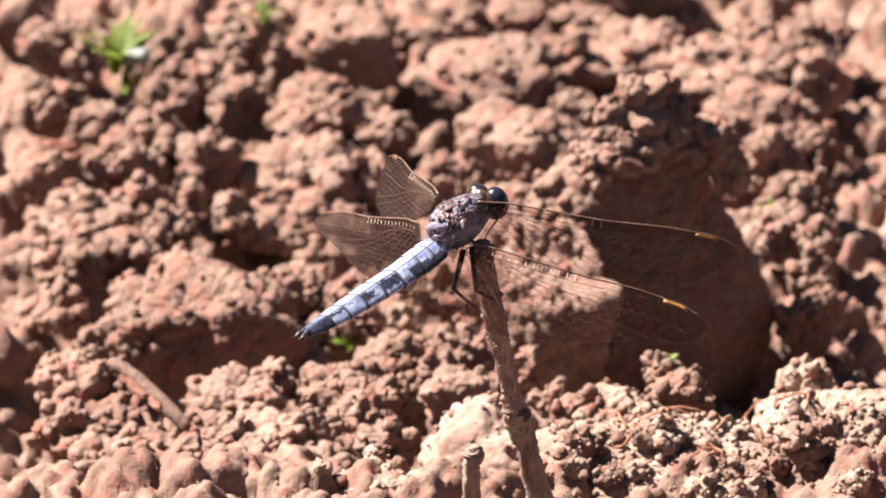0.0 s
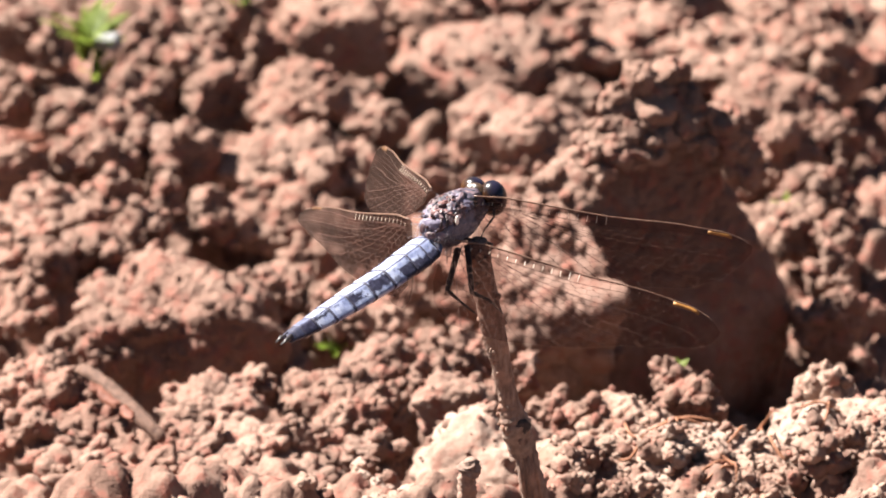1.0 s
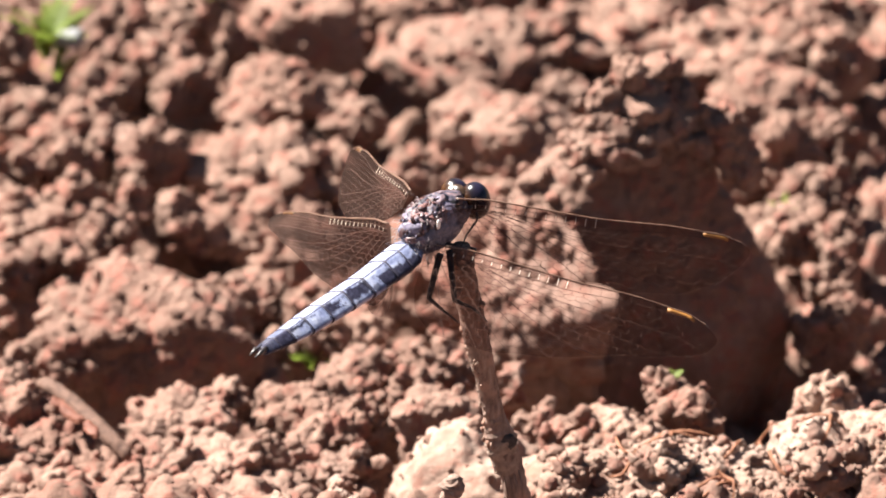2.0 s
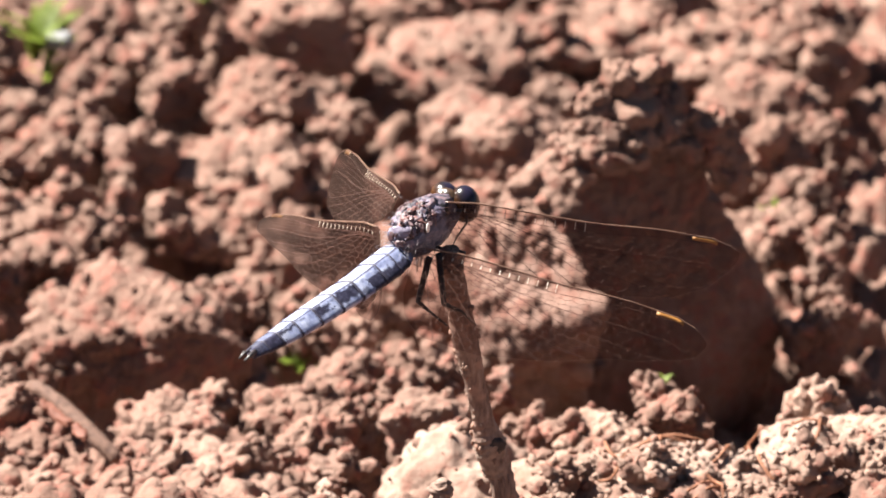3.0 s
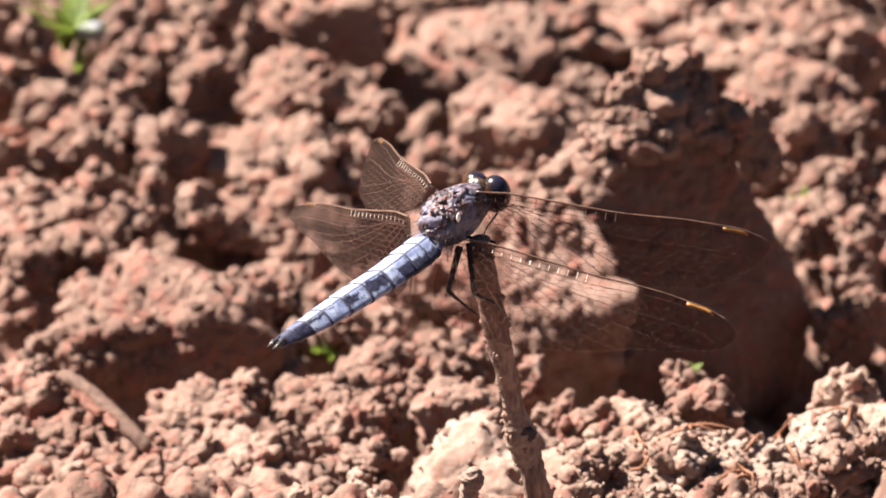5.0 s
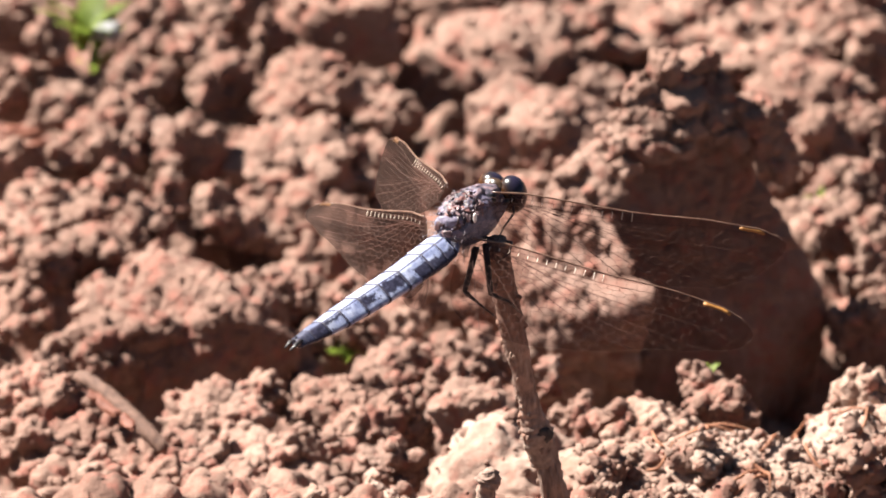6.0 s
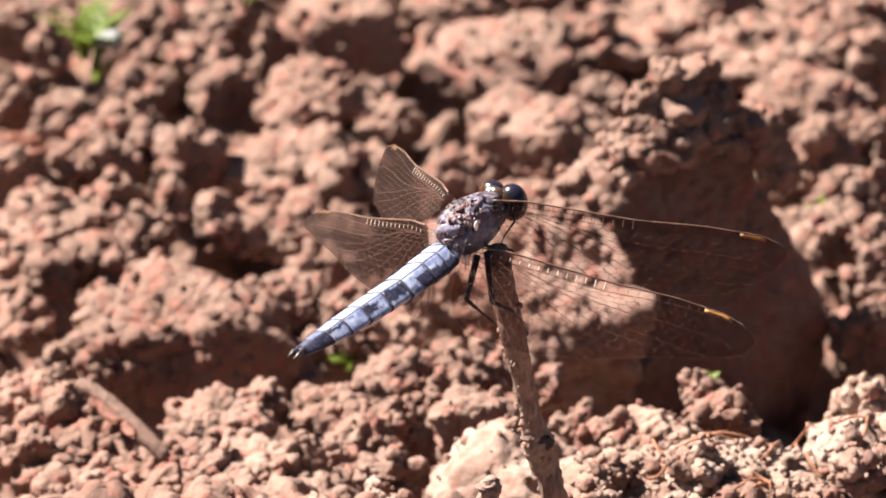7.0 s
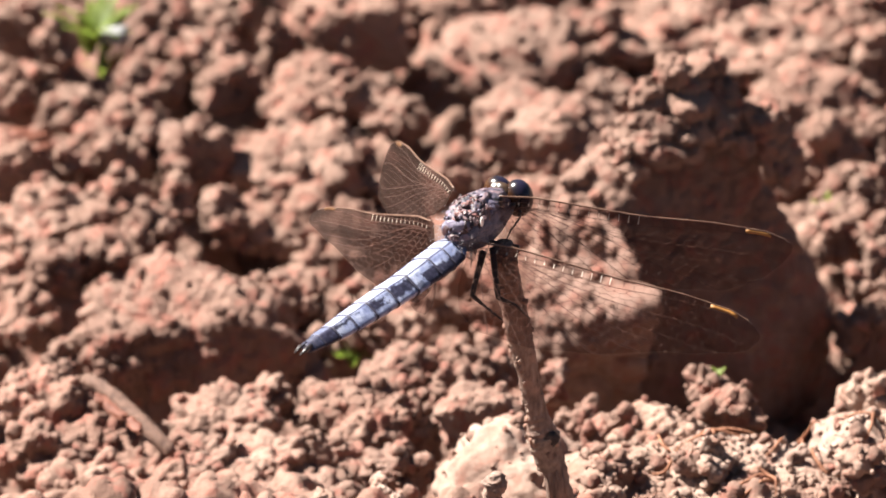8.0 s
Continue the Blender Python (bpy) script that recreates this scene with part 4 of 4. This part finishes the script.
def dragonfly():
    fly = new("dragonfly")
    fly.matrix_world = FLY_POSE
    # abdomen, segment by segment from the root to the tip
    joints = [-3.0, -4.2, -5.8, -8.3, -12.4, -15.9, -19.6, -22.9, -25.8, -28.1, -29.3, -30.2]
    for front, rear, coat in zip(joints, joints[1:], COATS):
        bm = bmesh.new()
        rings = []
        steps = 8
        for k in range(steps + 1):
            y = front + (rear - front) * k / steps
            flare = 1.0 + 0.035 * (k / steps) ** 3 - (0.05 if k == 0 else 0)
            w = 1.02 * ABDOMEN(y) * flare
            ring = []
            for q in range(28):
                a = 2 * math.pi * q / 28
                # a low roof with a sharp keel, rounded below
                x, z = w * math.sin(a), w * 0.62 * math.cos(a)
                if z > 0:
                    z = w * 0.50 * (1 - abs(x) / w) ** 0.85 + 0.10 * w * math.cos(a) ** 0.5
                ring.append(bm.verts.new(Vector((x, y, SPINE(y) + z)) * MM))
            rings.append(ring)
        for a, b in zip(rings, rings[1:]):
            for q in range(28):
                bm.faces.new((a[q], b[q], b[(q + 1) % 28], a[(q + 1) % 28]))
        bm.faces.new(rings[0])
        bm.faces.new(list(reversed(rings[-1])))
        bmesh.ops.recalc_face_normals(bm, faces=bm.faces)
        ob = part("abdomen_segment", bm, coat, fly, "powdery pale blue segment with a dark rim")
        ob.rotation_euler = (0, radians(LEAN), 0)
        ob.location = Vector((2.7 * math.sin(radians(LEAN)), 0, 2.7 * math.cos(radians(LEAN)) - 2.7)) * MM
    for side in (-1, 1):
        bm = bmesh.new()
        tube(bm, [(0.30 * side, -29.8, -2.5), (0.48 * side, -30.8, -2.45), (0.36 * side, -31.9, -2.7)], [0.30, 0.27, 0.10], 8)
        part("tail_clasper", bm, LEG, fly, "black tail clasper")
    # thorax
    v, f = ball(6)
    v = v * (1 + 0.08 * swells(v * 4.7, 1.8, 3, 3))[:, None] * np.array((2.75, 5.2, 3.1))
    back = np.clip((v[:, 2] - 0.9) / 0.9, 0, 1) * np.clip((2.2 - v[:, 1]) / 1.5, 0, 1)
    wrinkle = 0.45 * (0.35 - np.abs(swells(v, 1.5, 31, 3))) + 0.05 * (domes(v, 0.5, 32) - 0.4)
    v = (v + (v / np.linalg.norm(v, axis=1)[:, None]) * (wrinkle * back)[:, None]) * MM
    thorax = new("thorax", mesh_of("thorax", v, f, THORAX))
    thorax.parent = fly
    thorax.location = (0, 0.9 * MM, -0.35 * MM)
    tagged(thorax, "grey-violet thorax with pinkish wrinkled back and pale hair")
    blob("neck", (0, 4.9, 0.2), (1.3, 1.4, 1.3), HAIRY, fly, 4)
    rng = random.Random(9)
    hairs = []
    for k in range(1500):
        d = Vector((rng.gauss(0, 1), rng.gauss(-0.35, 1), rng.gauss(0.1, 0.9))).normalized()
        if d.z > 0.25 and rng.random() < 0.93 or d.y > 0.0 and rng.random() < 0.8 or d.x > 0.3 and d.y > -0.5 and rng.random() < 0.7:
            continue
        p = Vector((d.x * 2.8, d.y * 4.6 + 0.4, d.z * 3.2 - 0.4))
        q = p + (d + Vector((rng.gauss(0, 0.5), rng.gauss(-0.3, 0.5), rng.gauss(-0.2, 0.4)))) * rng.uniform(0.4, 1.15)
        r = q + Vector((rng.gauss(0, 0.15), rng.gauss(-0.1, 0.15), -0.18))
        hairs += [(p, q), (q, r)]
    fibres("thorax_hair", hairs, 0.017, HAIR, thorax, "fine pale hair")
    def back_plate(mat, spot, half, turn, out):
        """A flat scale of the back, half sizes in mm, lying on the skin that faces out."""
        v, f = ball(3)
        r = 1 + 0.50 * swells(v * 1.3, 0.6, int(50 + 10 * spot[0] + 7 * spot[1]), 2)
        ob = new("wing_base_plate", mesh_of("wing_base_plate", v * r[:, None] * np.array((half[0], half[1], 0.22)) * MM, f, mat))
        z = Vector(out).normalized()
        x = (SIGHT_RIGHT - SIGHT_RIGHT.dot(z) * z).normalized()
        spin = Matrix((x, z.cross(x), z)).transposed().to_4x4()
        ob.parent = fly
        ob.matrix_basis = Matrix.Translation((Vector(spot) - z * 0.08) * MM) @ spin @ pose(0, 0, 0, 0, 0, turn)

    back_plate(MAROON, (-0.15, 0.61, 2.74), (0.89, 0.45), -20, (-0.06, -0.03, 1.00))
    back_plate(RUST, (0.32, -0.62, 2.59), (0.96, 0.38), 10, (0.13, -0.18, 0.97))
    back_plate(RUST, (0.12, -2.43, 2.03), (0.70, 0.38), 0, (0.06, -0.44, 0.89))
    back_plate(MAROON, (-2.09, -0.61, 1.74), (0.64, 0.51), 30, (-0.78, -0.16, 0.61))
    back_plate(PLATE, (1.67, -1.75, 1.54), (0.57, 0.83), 10, (0.71, -0.31, 0.63))
    back_plate(LILAC, (1.68, -3.21, -0.27), (0.96, 0.45), -25, (0.82, -0.56, 0.03))
    back_plate(PLATE, (0.87, -3.60, -1.55), (0.83, 0.45), 20, (0.48, -0.70, -0.53))
    back_plate(LILAC, (1.13, 1.23, 2.47), (1.15, 0.45), -15, (0.45, 0.04, 0.89))
    back_plate(LILAC, (0.85, -3.39, 1.12), (1.21, 0.76), -5, (0.46, -0.64, 0.62))
    back_plate(MAROON, (1.84, 0.00, 1.89), (0.76, 0.38), 40, (0.72, -0.10, 0.69))
    back_plate(MAROON, (1.42, -3.29, 0.55), (0.64, 0.38), 20, (0.72, -0.59, 0.36))
    back_plate(MAROON, (-0.60, -4.09, 0.20), (0.76, 0.45), 20, (-0.38, -0.88, 0.27))
    back_plate(PLATE, (0.65, -4.15, -0.21), (0.64, 0.38), 0, (0.41, -0.91, 0.07))
    # crumpled skin between the wing roots: many small ragged scales
    for k in range(52):
        x, y = rng.uniform(-2.0, 2.2), rng.uniform(-4.2, 1.0)
        z2 = 1 - (x / 2.75) ** 2 - ((y - 0.9) / 5.2) ** 2
        if z2 < 0.12:
            continue
        spot = Vector((x, y, 3.1 * math.sqrt(z2) - 0.35))
        out = Vector((x / 2.75 ** 2, (y - 0.9) / 5.2 ** 2, (spot.z + 0.35) / 3.1 ** 2)).normalized()
        out = (out + Vector((rng.gauss(0, 0.28), rng.gauss(0, 0.28), rng.gauss(0, 0.2)))).normalized()
        back_plate((MAROON, RUST, PLATE, MAROON, LILAC, RUST, MAROON, PLATE)[k % 8], spot, (rng.uniform(0.4, 0.95), rng.uniform(0.16, 0.36)), rng.uniform(-90, 90), out)
    blob("pale_plate", (2.45, -1.35, 1.2), (0.16, 0.30, 0.60), WHITE, fly, 78, 0.1, 0.6, 3, "ivory plate beside the wing root")
    # head, seen from behind: a broad brown back with the wrapping eyes beyond it
    head = blob("head", (-0.45, 6.0, 0.75), (1.35, 0.85, 1.15), HEAD, fly, 12, 0.10, 0.9, 4, "brown back of the head")
    blob("eye", (-0.9, 0.6, -0.35), (1.75, 1.4, 1.65), EYE, head, 1, 0.0, 1, 5, "glossy dark brown compound eye")
    blob("eye", (1.55, 1.05, -0.75), (1.8, 1.65, 2.25), EYE, head, 1, 0.0, 1, 5, "glossy dark brown compound eye")
    blob("occiput", (-0.45, 0.02, 0.08), (0.98, 0.92, 0.95), NAPE, head, 6, 0.15, 0.7, 4, "grey-brown hollow back of the head")
    blob("nape_mark", (-0.2, -0.72, 0.42), (0.30, 0.2, 0.26), HEAD, head, 9, 0.3, 0.4, 3, "dark mark on the nape")
    for up in (-0.55, -0.05, 0.45):
        blob("head_spot", (1.30 - 0.306 * up, 0.86 + 0.396 * up, -0.1 + 0.866 * up), (0.20, 0.22, 0.27), OCHRE, head, 5, 0.2, 0.4, 3, "ochre spot behind the eye")
    # the inner lobe of the far hind wing, hanging below the tail
    bm = bmesh.new()
    hub, rim = Vector(LOBE[0]), [Vector(q) for q in LOBE[1:]]
    rows = []
    for k in range(17):
        u = k / 16 * (len(rim) - 1)
        i = min(int(u), len(rim) - 2)
        rows.append(rim[i].lerp(rim[i + 1], u - i))
    grid = [[bm.verts.new((hub.lerp(q, d / 6) + Vector((0, 0.12 * math.sin(k * 1.3), 0)) * (d / 6)) * MM) for d in range(1, 7)] for k, q in enumerate(rows)]
    for a, b in zip(grid, grid[1:]):
        for d in range(5):
            bm.faces.new((a[d], a[d + 1], b[d + 1], b[d]))
    lobe = part("wing_lobe", bm, MEMBRANE, fly, "smoky inner lobe of the far hind wing")
    lobe.visible_shadow = False
    fibres("lobe_veins", [(hub, q) for q in rows[::2]] + list(zip(rows, rows[1:])), 0.03, VEIN, lobe)
    # legs
    for line, stout in zip(LEGS, (1.0, 1.0, 0.8, 0.5)):
        bm = bmesh.new()
        n = len(line)
        pts, rad = [], []
        thick = [q * stout for q in (0.40, 0.34, 0.20, 0.14, 0.09)][:n]
        for k in range(n - 1):
            for s in range(6):
                u = s / 6
                pts.append(tuple(Vector(line[k]).lerp(Vector(line[k + 1]), u)))
                rad.append((thick[k] if k == 0 else thick[k] * 0.85) + (thick[k + 1] - thick[k]) * u)
        pts.append(line[-1])
        rad.append(0.07)
        tube(bm, pts, rad, 8)
        leg = part("leg", bm, LEG, fly, "thin black leg")
        spines = []
        for k in range(6, len(pts) - 3):
            p = Vector(pts[k])
            d = Vector((rng.gauss(0, 1), rng.gauss(0, 1), rng.gauss(0, 1))).normalized()
            spines.append((p, p + d * 0.55))
        if spines:
            fibres("leg_spines", spines, 0.025, LEG, leg)
    wings = [
        wing("fore_wing", (1.96, 2.43, 2.65), (24.52, 20.63, -5.7), (0.12, -0.368, -0.932), (0.12, -0.368, -0.932), True, -1, 11, fly),
        wing("hind_wing", (2.48, -1.87, -1.19), (25.44, 16.4, -8.0), (0.284, -0.825, -0.631), (0.284, -0.825, -0.631), False, -1, 12, fly),
        wing("fore_wing", (-3.43, 1.12, 2.38), (-23.72, 20.06, -10.98), (0.0, -0.68, -0.63), (0.0, -0.68, -0.63), True, 1, 13, fly),
        wing("hind_wing", (-3.57, -2.84, -0.11), (-25.3, 12.6, -12.76), (0.282, -0.414, -0.866), (0.127, -0.655, -0.233), False, 1, 14, fly),
    ]
    tagged(fly, "pale blue skimmer dragonfly on a twig with drooping clear wings", "dragonfly")
    return fly, wings


LOBE = [(-1.47, -4.72, -6.11), (-3.42, -7.59, -7.98), (-2.21, -7.5, -9.13), (-1.27, -7.05, -9.52), (-0.89, -6.31, -8.91), (-1.02, -5.41, -7.54)]
LEGS = [
    [(2.24, -0.83, -2.9), (3.39, -4.38, -6.6), (5.31, -3.97, -7.86), (6.79, -3.19, -9.16)],
    [(2.91, -0.03, -2.6), (5.93, -2.91, -6.67), (7.85, -2.09, -7.38), (9.04, -0.93, -9.25)],
    [(1.74, 4.18, -0.12), (1.67, 6.56, 0.23), (2.6, 5.46, -1.28), (3.0, 3.16, -1.85), (3.72, 1.19, -2.3)],
    [(1.6, 0.93, -2.6), (4.81, 2.38, -2.83), (5.73, 0.66, -3.17), (5.34, -0.91, -3.7)],
]
FLY_POSE = pose(-9.774 * MM, 1.0 * MM, 34.891 * MM, 0, 0, -37.7)
FLY, WINGS = dragonfly()
cam.data.dof.focus_object = FLY


# ---- small things lying about ----
def stick_thing(name, line, radii, label, category, sides=14, rough=0.18, seed=1, mat=None):
    bm = bmesh.new()
    pts, rad = smooth_path(line, radii, 10)
    tube(bm, pts, rad, sides, rough, seed)
    ob = part(name, bm, mat or BARK, None)
    return tagged(ob, label, category)


stick_thing("fallen_twig", [(-54.8, 61.3, -21.4), (-53.8, 60.4, -21.0), (-51.2, 57.6, -21.4), (-48.1, 54.1, -22.6), (-45.1, 50.8, -24.0), (-44.2, 50.0, -24.9)], [0.5, 0.8, 0.9, 0.95, 0.85, 0.6],
            "dry brown twig lying across the clods", "twig", seed=4, mat=OLD_BARK)
stick_thing("twig_stub", [(-7.6, -7.3, -12.0), (-7.5, -7.5, 1.0), (-7.4, -7.7, 4.0), (-7.0, -7.6, 5.9), (-7.2, -7.6, 6.9)], [1.2, 1.15, 1.1, 1.3, 0.55],
            "short broken twig stub in the soil", "twig", rough=0.55, seed=6)

ROOT = plain("dry_reddish_rootlet", (0.15, 0.055, 0.026), (0.27, 0.12, 0.066), 0.7, 900, 0.3, 0.3)
FLAKE = plain("red_bark_flake", (0.085, 0.026, 0.015), (0.16, 0.058, 0.034), 0.7, 700, 0.3, 0.4)


def leaf_material():
    m, t, p = material("fresh_green_leaf")
    c = ramp(t, noise_tex(t, 300, 3), [(0.3, (0.20, 0.27, 0.035)), (0.7, (0.31, 0.37, 0.08))])
    t.links.new(c, p.inputs["Base Color"])
    p.inputs["Roughness"].default_value = 0.5
    glow, mix = t.nodes.new("ShaderNodeBsdfTranslucent"), node(t, "ShaderNodeMixShader", Fac=0.55)
    t.links.new(c, glow.inputs["Color"])
    t.links.new(p.outputs[0], mix.inputs[1])
    t.links.new(glow.outputs[0], mix.inputs[2])
    t.links.new(mix.outputs[0], t.nodes["Material Output"].inputs["Surface"])
    return m


GREEN = leaf_material()
STONE = plain("pale_grey_stone", (0.13, 0.13, 0.13), (0.20, 0.195, 0.19), 0.7, 600, 0.3, 0.5)


def rootlet(x, y, length, turn, bend, seed):
    """A thin dry root hair arching over the crumbs."""
    rng = random.Random(seed)
    pts, a = [], radians(turn)
    px, py = x, y
    for k in range(9):
        z = max(top_at(px * MM, py * MM) / MM, -19.0) + 0.25 + 0.7 * math.sin(math.pi * k / 8)
        pts.append((px, py, z))
        a += radians(bend) / 8 + rng.gauss(0, 0.12)
        px, py = px + math.cos(a) * length / 8, py + math.sin(a) * length / 8
    zs = [p[2] for p in pts]
    pts = [(p[0], p[1], (zs[max(k - 1, 0)] + zs[k] + zs[min(k + 1, 8)]) / 3) for k, p in enumerate(pts)]
    ob = stick_thing("rootlet", pts, [0.14, 0.19, 0.20, 0.19, 0.18, 0.16, 0.13, 0.10, 0.06], "thin dry reddish rootlet on the soil", "rootlet", 6, 0.1, seed, ROOT)
    tagged(ob, group="rootlets on the mound")


for k, (x, y, n, turn, bend) in enumerate(((15.3, 5.0, 7, 60, -90), (16.5, 7.0, 8, 10, -40), (20.6, -4.5, 6, 70, -150), (21.0, -5.5, 7, 10, 30), (11.0, 0.5, 4, -30, 60), (27.0, 14.0, 4, -60, 40),
                                           (28.3, 11.5, 4, 100, -40), (1.6, -1.5, 5, -55, 20), (24.0, 3.0, 6, 30, 70), (31.0, 1.0, 6, 150, -60), (18.0, 0.0, 5, 100, 80), (13.0, 4.0, 5, 140, -70),
                                           (35.0, 5.0, 6, 40, 60), (33.0, 9.0, 5, -20, 50), (23.0, -1.5, 5, -10, -80))):
    rootlet(x, y + 27.0, n, turn, bend, 20 + k)


def flake(x, y, z, size, turn, seed):
    bm = bmesh.new()
    bmesh.ops.create_icosphere(bm, subdivisions=3, radius=1.0)
    for v in bm.verts:
        v.co *= 1 + 0.4 * noise.noise(v.co * 1.7 + Vector((seed, 0, 0)))
        v.co = Vector((v.co.x * size, v.co.y * size * 0.45, v.co.z * 0.35 + 0.25 * v.co.x ** 2)) * MM
    ob = part("bark_flake", bm, FLAKE, None)
    ob.matrix_world = pose(x * MM, y * MM, z * MM, 20, 10, turn)
    tagged(ob, "curled red-brown flake of bark on the soil", "bark flake", "bark flakes")


for k, (x, y, z, size, turn) in enumerate(((-50.6, 55.3, -22.0, 2.0, -45), (-52.2, 56.9, -21.6, 1.5, -20), (-48.4, 42.5, -16.5, 1.6, -60), (-62.7, 140.5, -33.9, 2.4, 10), (-60.8, 138.3, -34.4, 1.6, 60))):
    flake(x, y, z, size, turn, k * 3.1)


def pebble(x, y, z, r, mat, label, seed):
    v, f = lump((r * MM, r * 0.8 * MM, r * 0.7 * MM), seed, 4, knobs=0.08, grain=(2.0, 0.12), fine=(0.8, 0.05))
    ob = new("pebble", mesh_of("pebble", v, f, mat))
    ob.location = (x * MM, y * MM, z * MM)
    tagged(ob, label, "pebble")


pebble(-52.4, 156.9, -29.3, 1.6, STONE, "pale grey pebble on the soil", 801)


def sprout(x, y, z, tall, count, seed, lean=0.35):
    """A tuft of seedling blades, each blade a part."""
    rng = random.Random(seed)
    tuft = new("grass_sprout")
    tuft.location = (x * MM, y * MM, z * MM)
    for k in range(count):
        a, h = rng.uniform(0, 6.28), tall * rng.uniform(0.6, 1.0)
        bm = bmesh.new()
        w = rng.uniform(0.5, 1.0) * (1.3 if tall > 5 else 1.0)
        side = Vector((-math.sin(a), math.cos(a), 0))
        rows = []
        for s in range(8):
            u = s / 7
            out = lean * h * u * u + 0.3
            mid = Vector((math.cos(a) * out, math.sin(a) * out, h * u * (1 - 0.25 * u)))
            half = w * (1 - u ** 2) * (0.5 + u) + 0.03
            rows.append([bm.verts.new((mid + side * half * q + Vector((0, 0, 0.15 * abs(q)))) * MM) for q in (-1, 0, 1)])
        for r0, r1 in zip(rows, rows[1:]):
            for q in (0, 1):
                bm.faces.new((r0[q], r0[q + 1], r1[q + 1], r1[q]))
        bmesh.ops.solidify(bm, geom=bm.faces[:], thickness=0.00008)
        part("blade", bm, GREEN, tuft)
    tagged(tuft, "small tuft of fresh green seedling blades", "grass", "green seedlings")


sprout(-55.5, 158.2, -32.8, 9.0, 16, 1, 0.65)
sprout(-53.7, 159.1, -32.8, 8.5, 14, 9, 0.7)
sprout(-54.2, 156.7, -34.9, 4.0, 5, 3, 0.7)
sprout(-36.3, 179.5, -38.5, 7.0, 9, 4, 0.5)
sprout(-23.7, 102.1, -43.1, 4.0, 9, 5, 0.8)
sprout(-21.2, 103.1, -43.1, 3.0, 5, 6, 0.8)
sprout(32.5, 127.4, -36.9, 2.5, 4, 8, 0.8)
sprout(18.5, 58.0, -19.0, 1.6, 4, 7, 0.8)


# ---- what moves ----
# seconds and the insect's turn on the twig in degrees; the far wings droop a little more until 5 s
TURNS = [(0.0, 0.75), (0.5, 0.15), (1.0, 0.85), (1.5, 0.65), (2.0, 0.25), (3.5, 0.15), (4.0, 0.45), (4.5, 0.75), (6.0, 0.65), (6.5, 0.0), (7.0, 0.05), (7.5, -0.15), (8.0, -0.15)]
DROOPS = [(0.0, 1.0), (2.0, 1.05), (4.0, 0.8), (4.5, 0.75), (6.0, 0.3), (6.5, 0.0), (8.0, 0.05)]


def motions():
    walk(FLY, [(t, FLY_POSE @ pose(0, 0, 0, 0, 0, -a)) for t, a in TURNS])
    for w, share in zip(WINGS, (-0.25, -0.2, 1.0, 0.55)):
        home = Matrix.Translation(w.location)
        walk(w, [(t, home @ pose(0, 0, 0, 0, -a * share, 0)) for t, a in DROOPS])


motions()
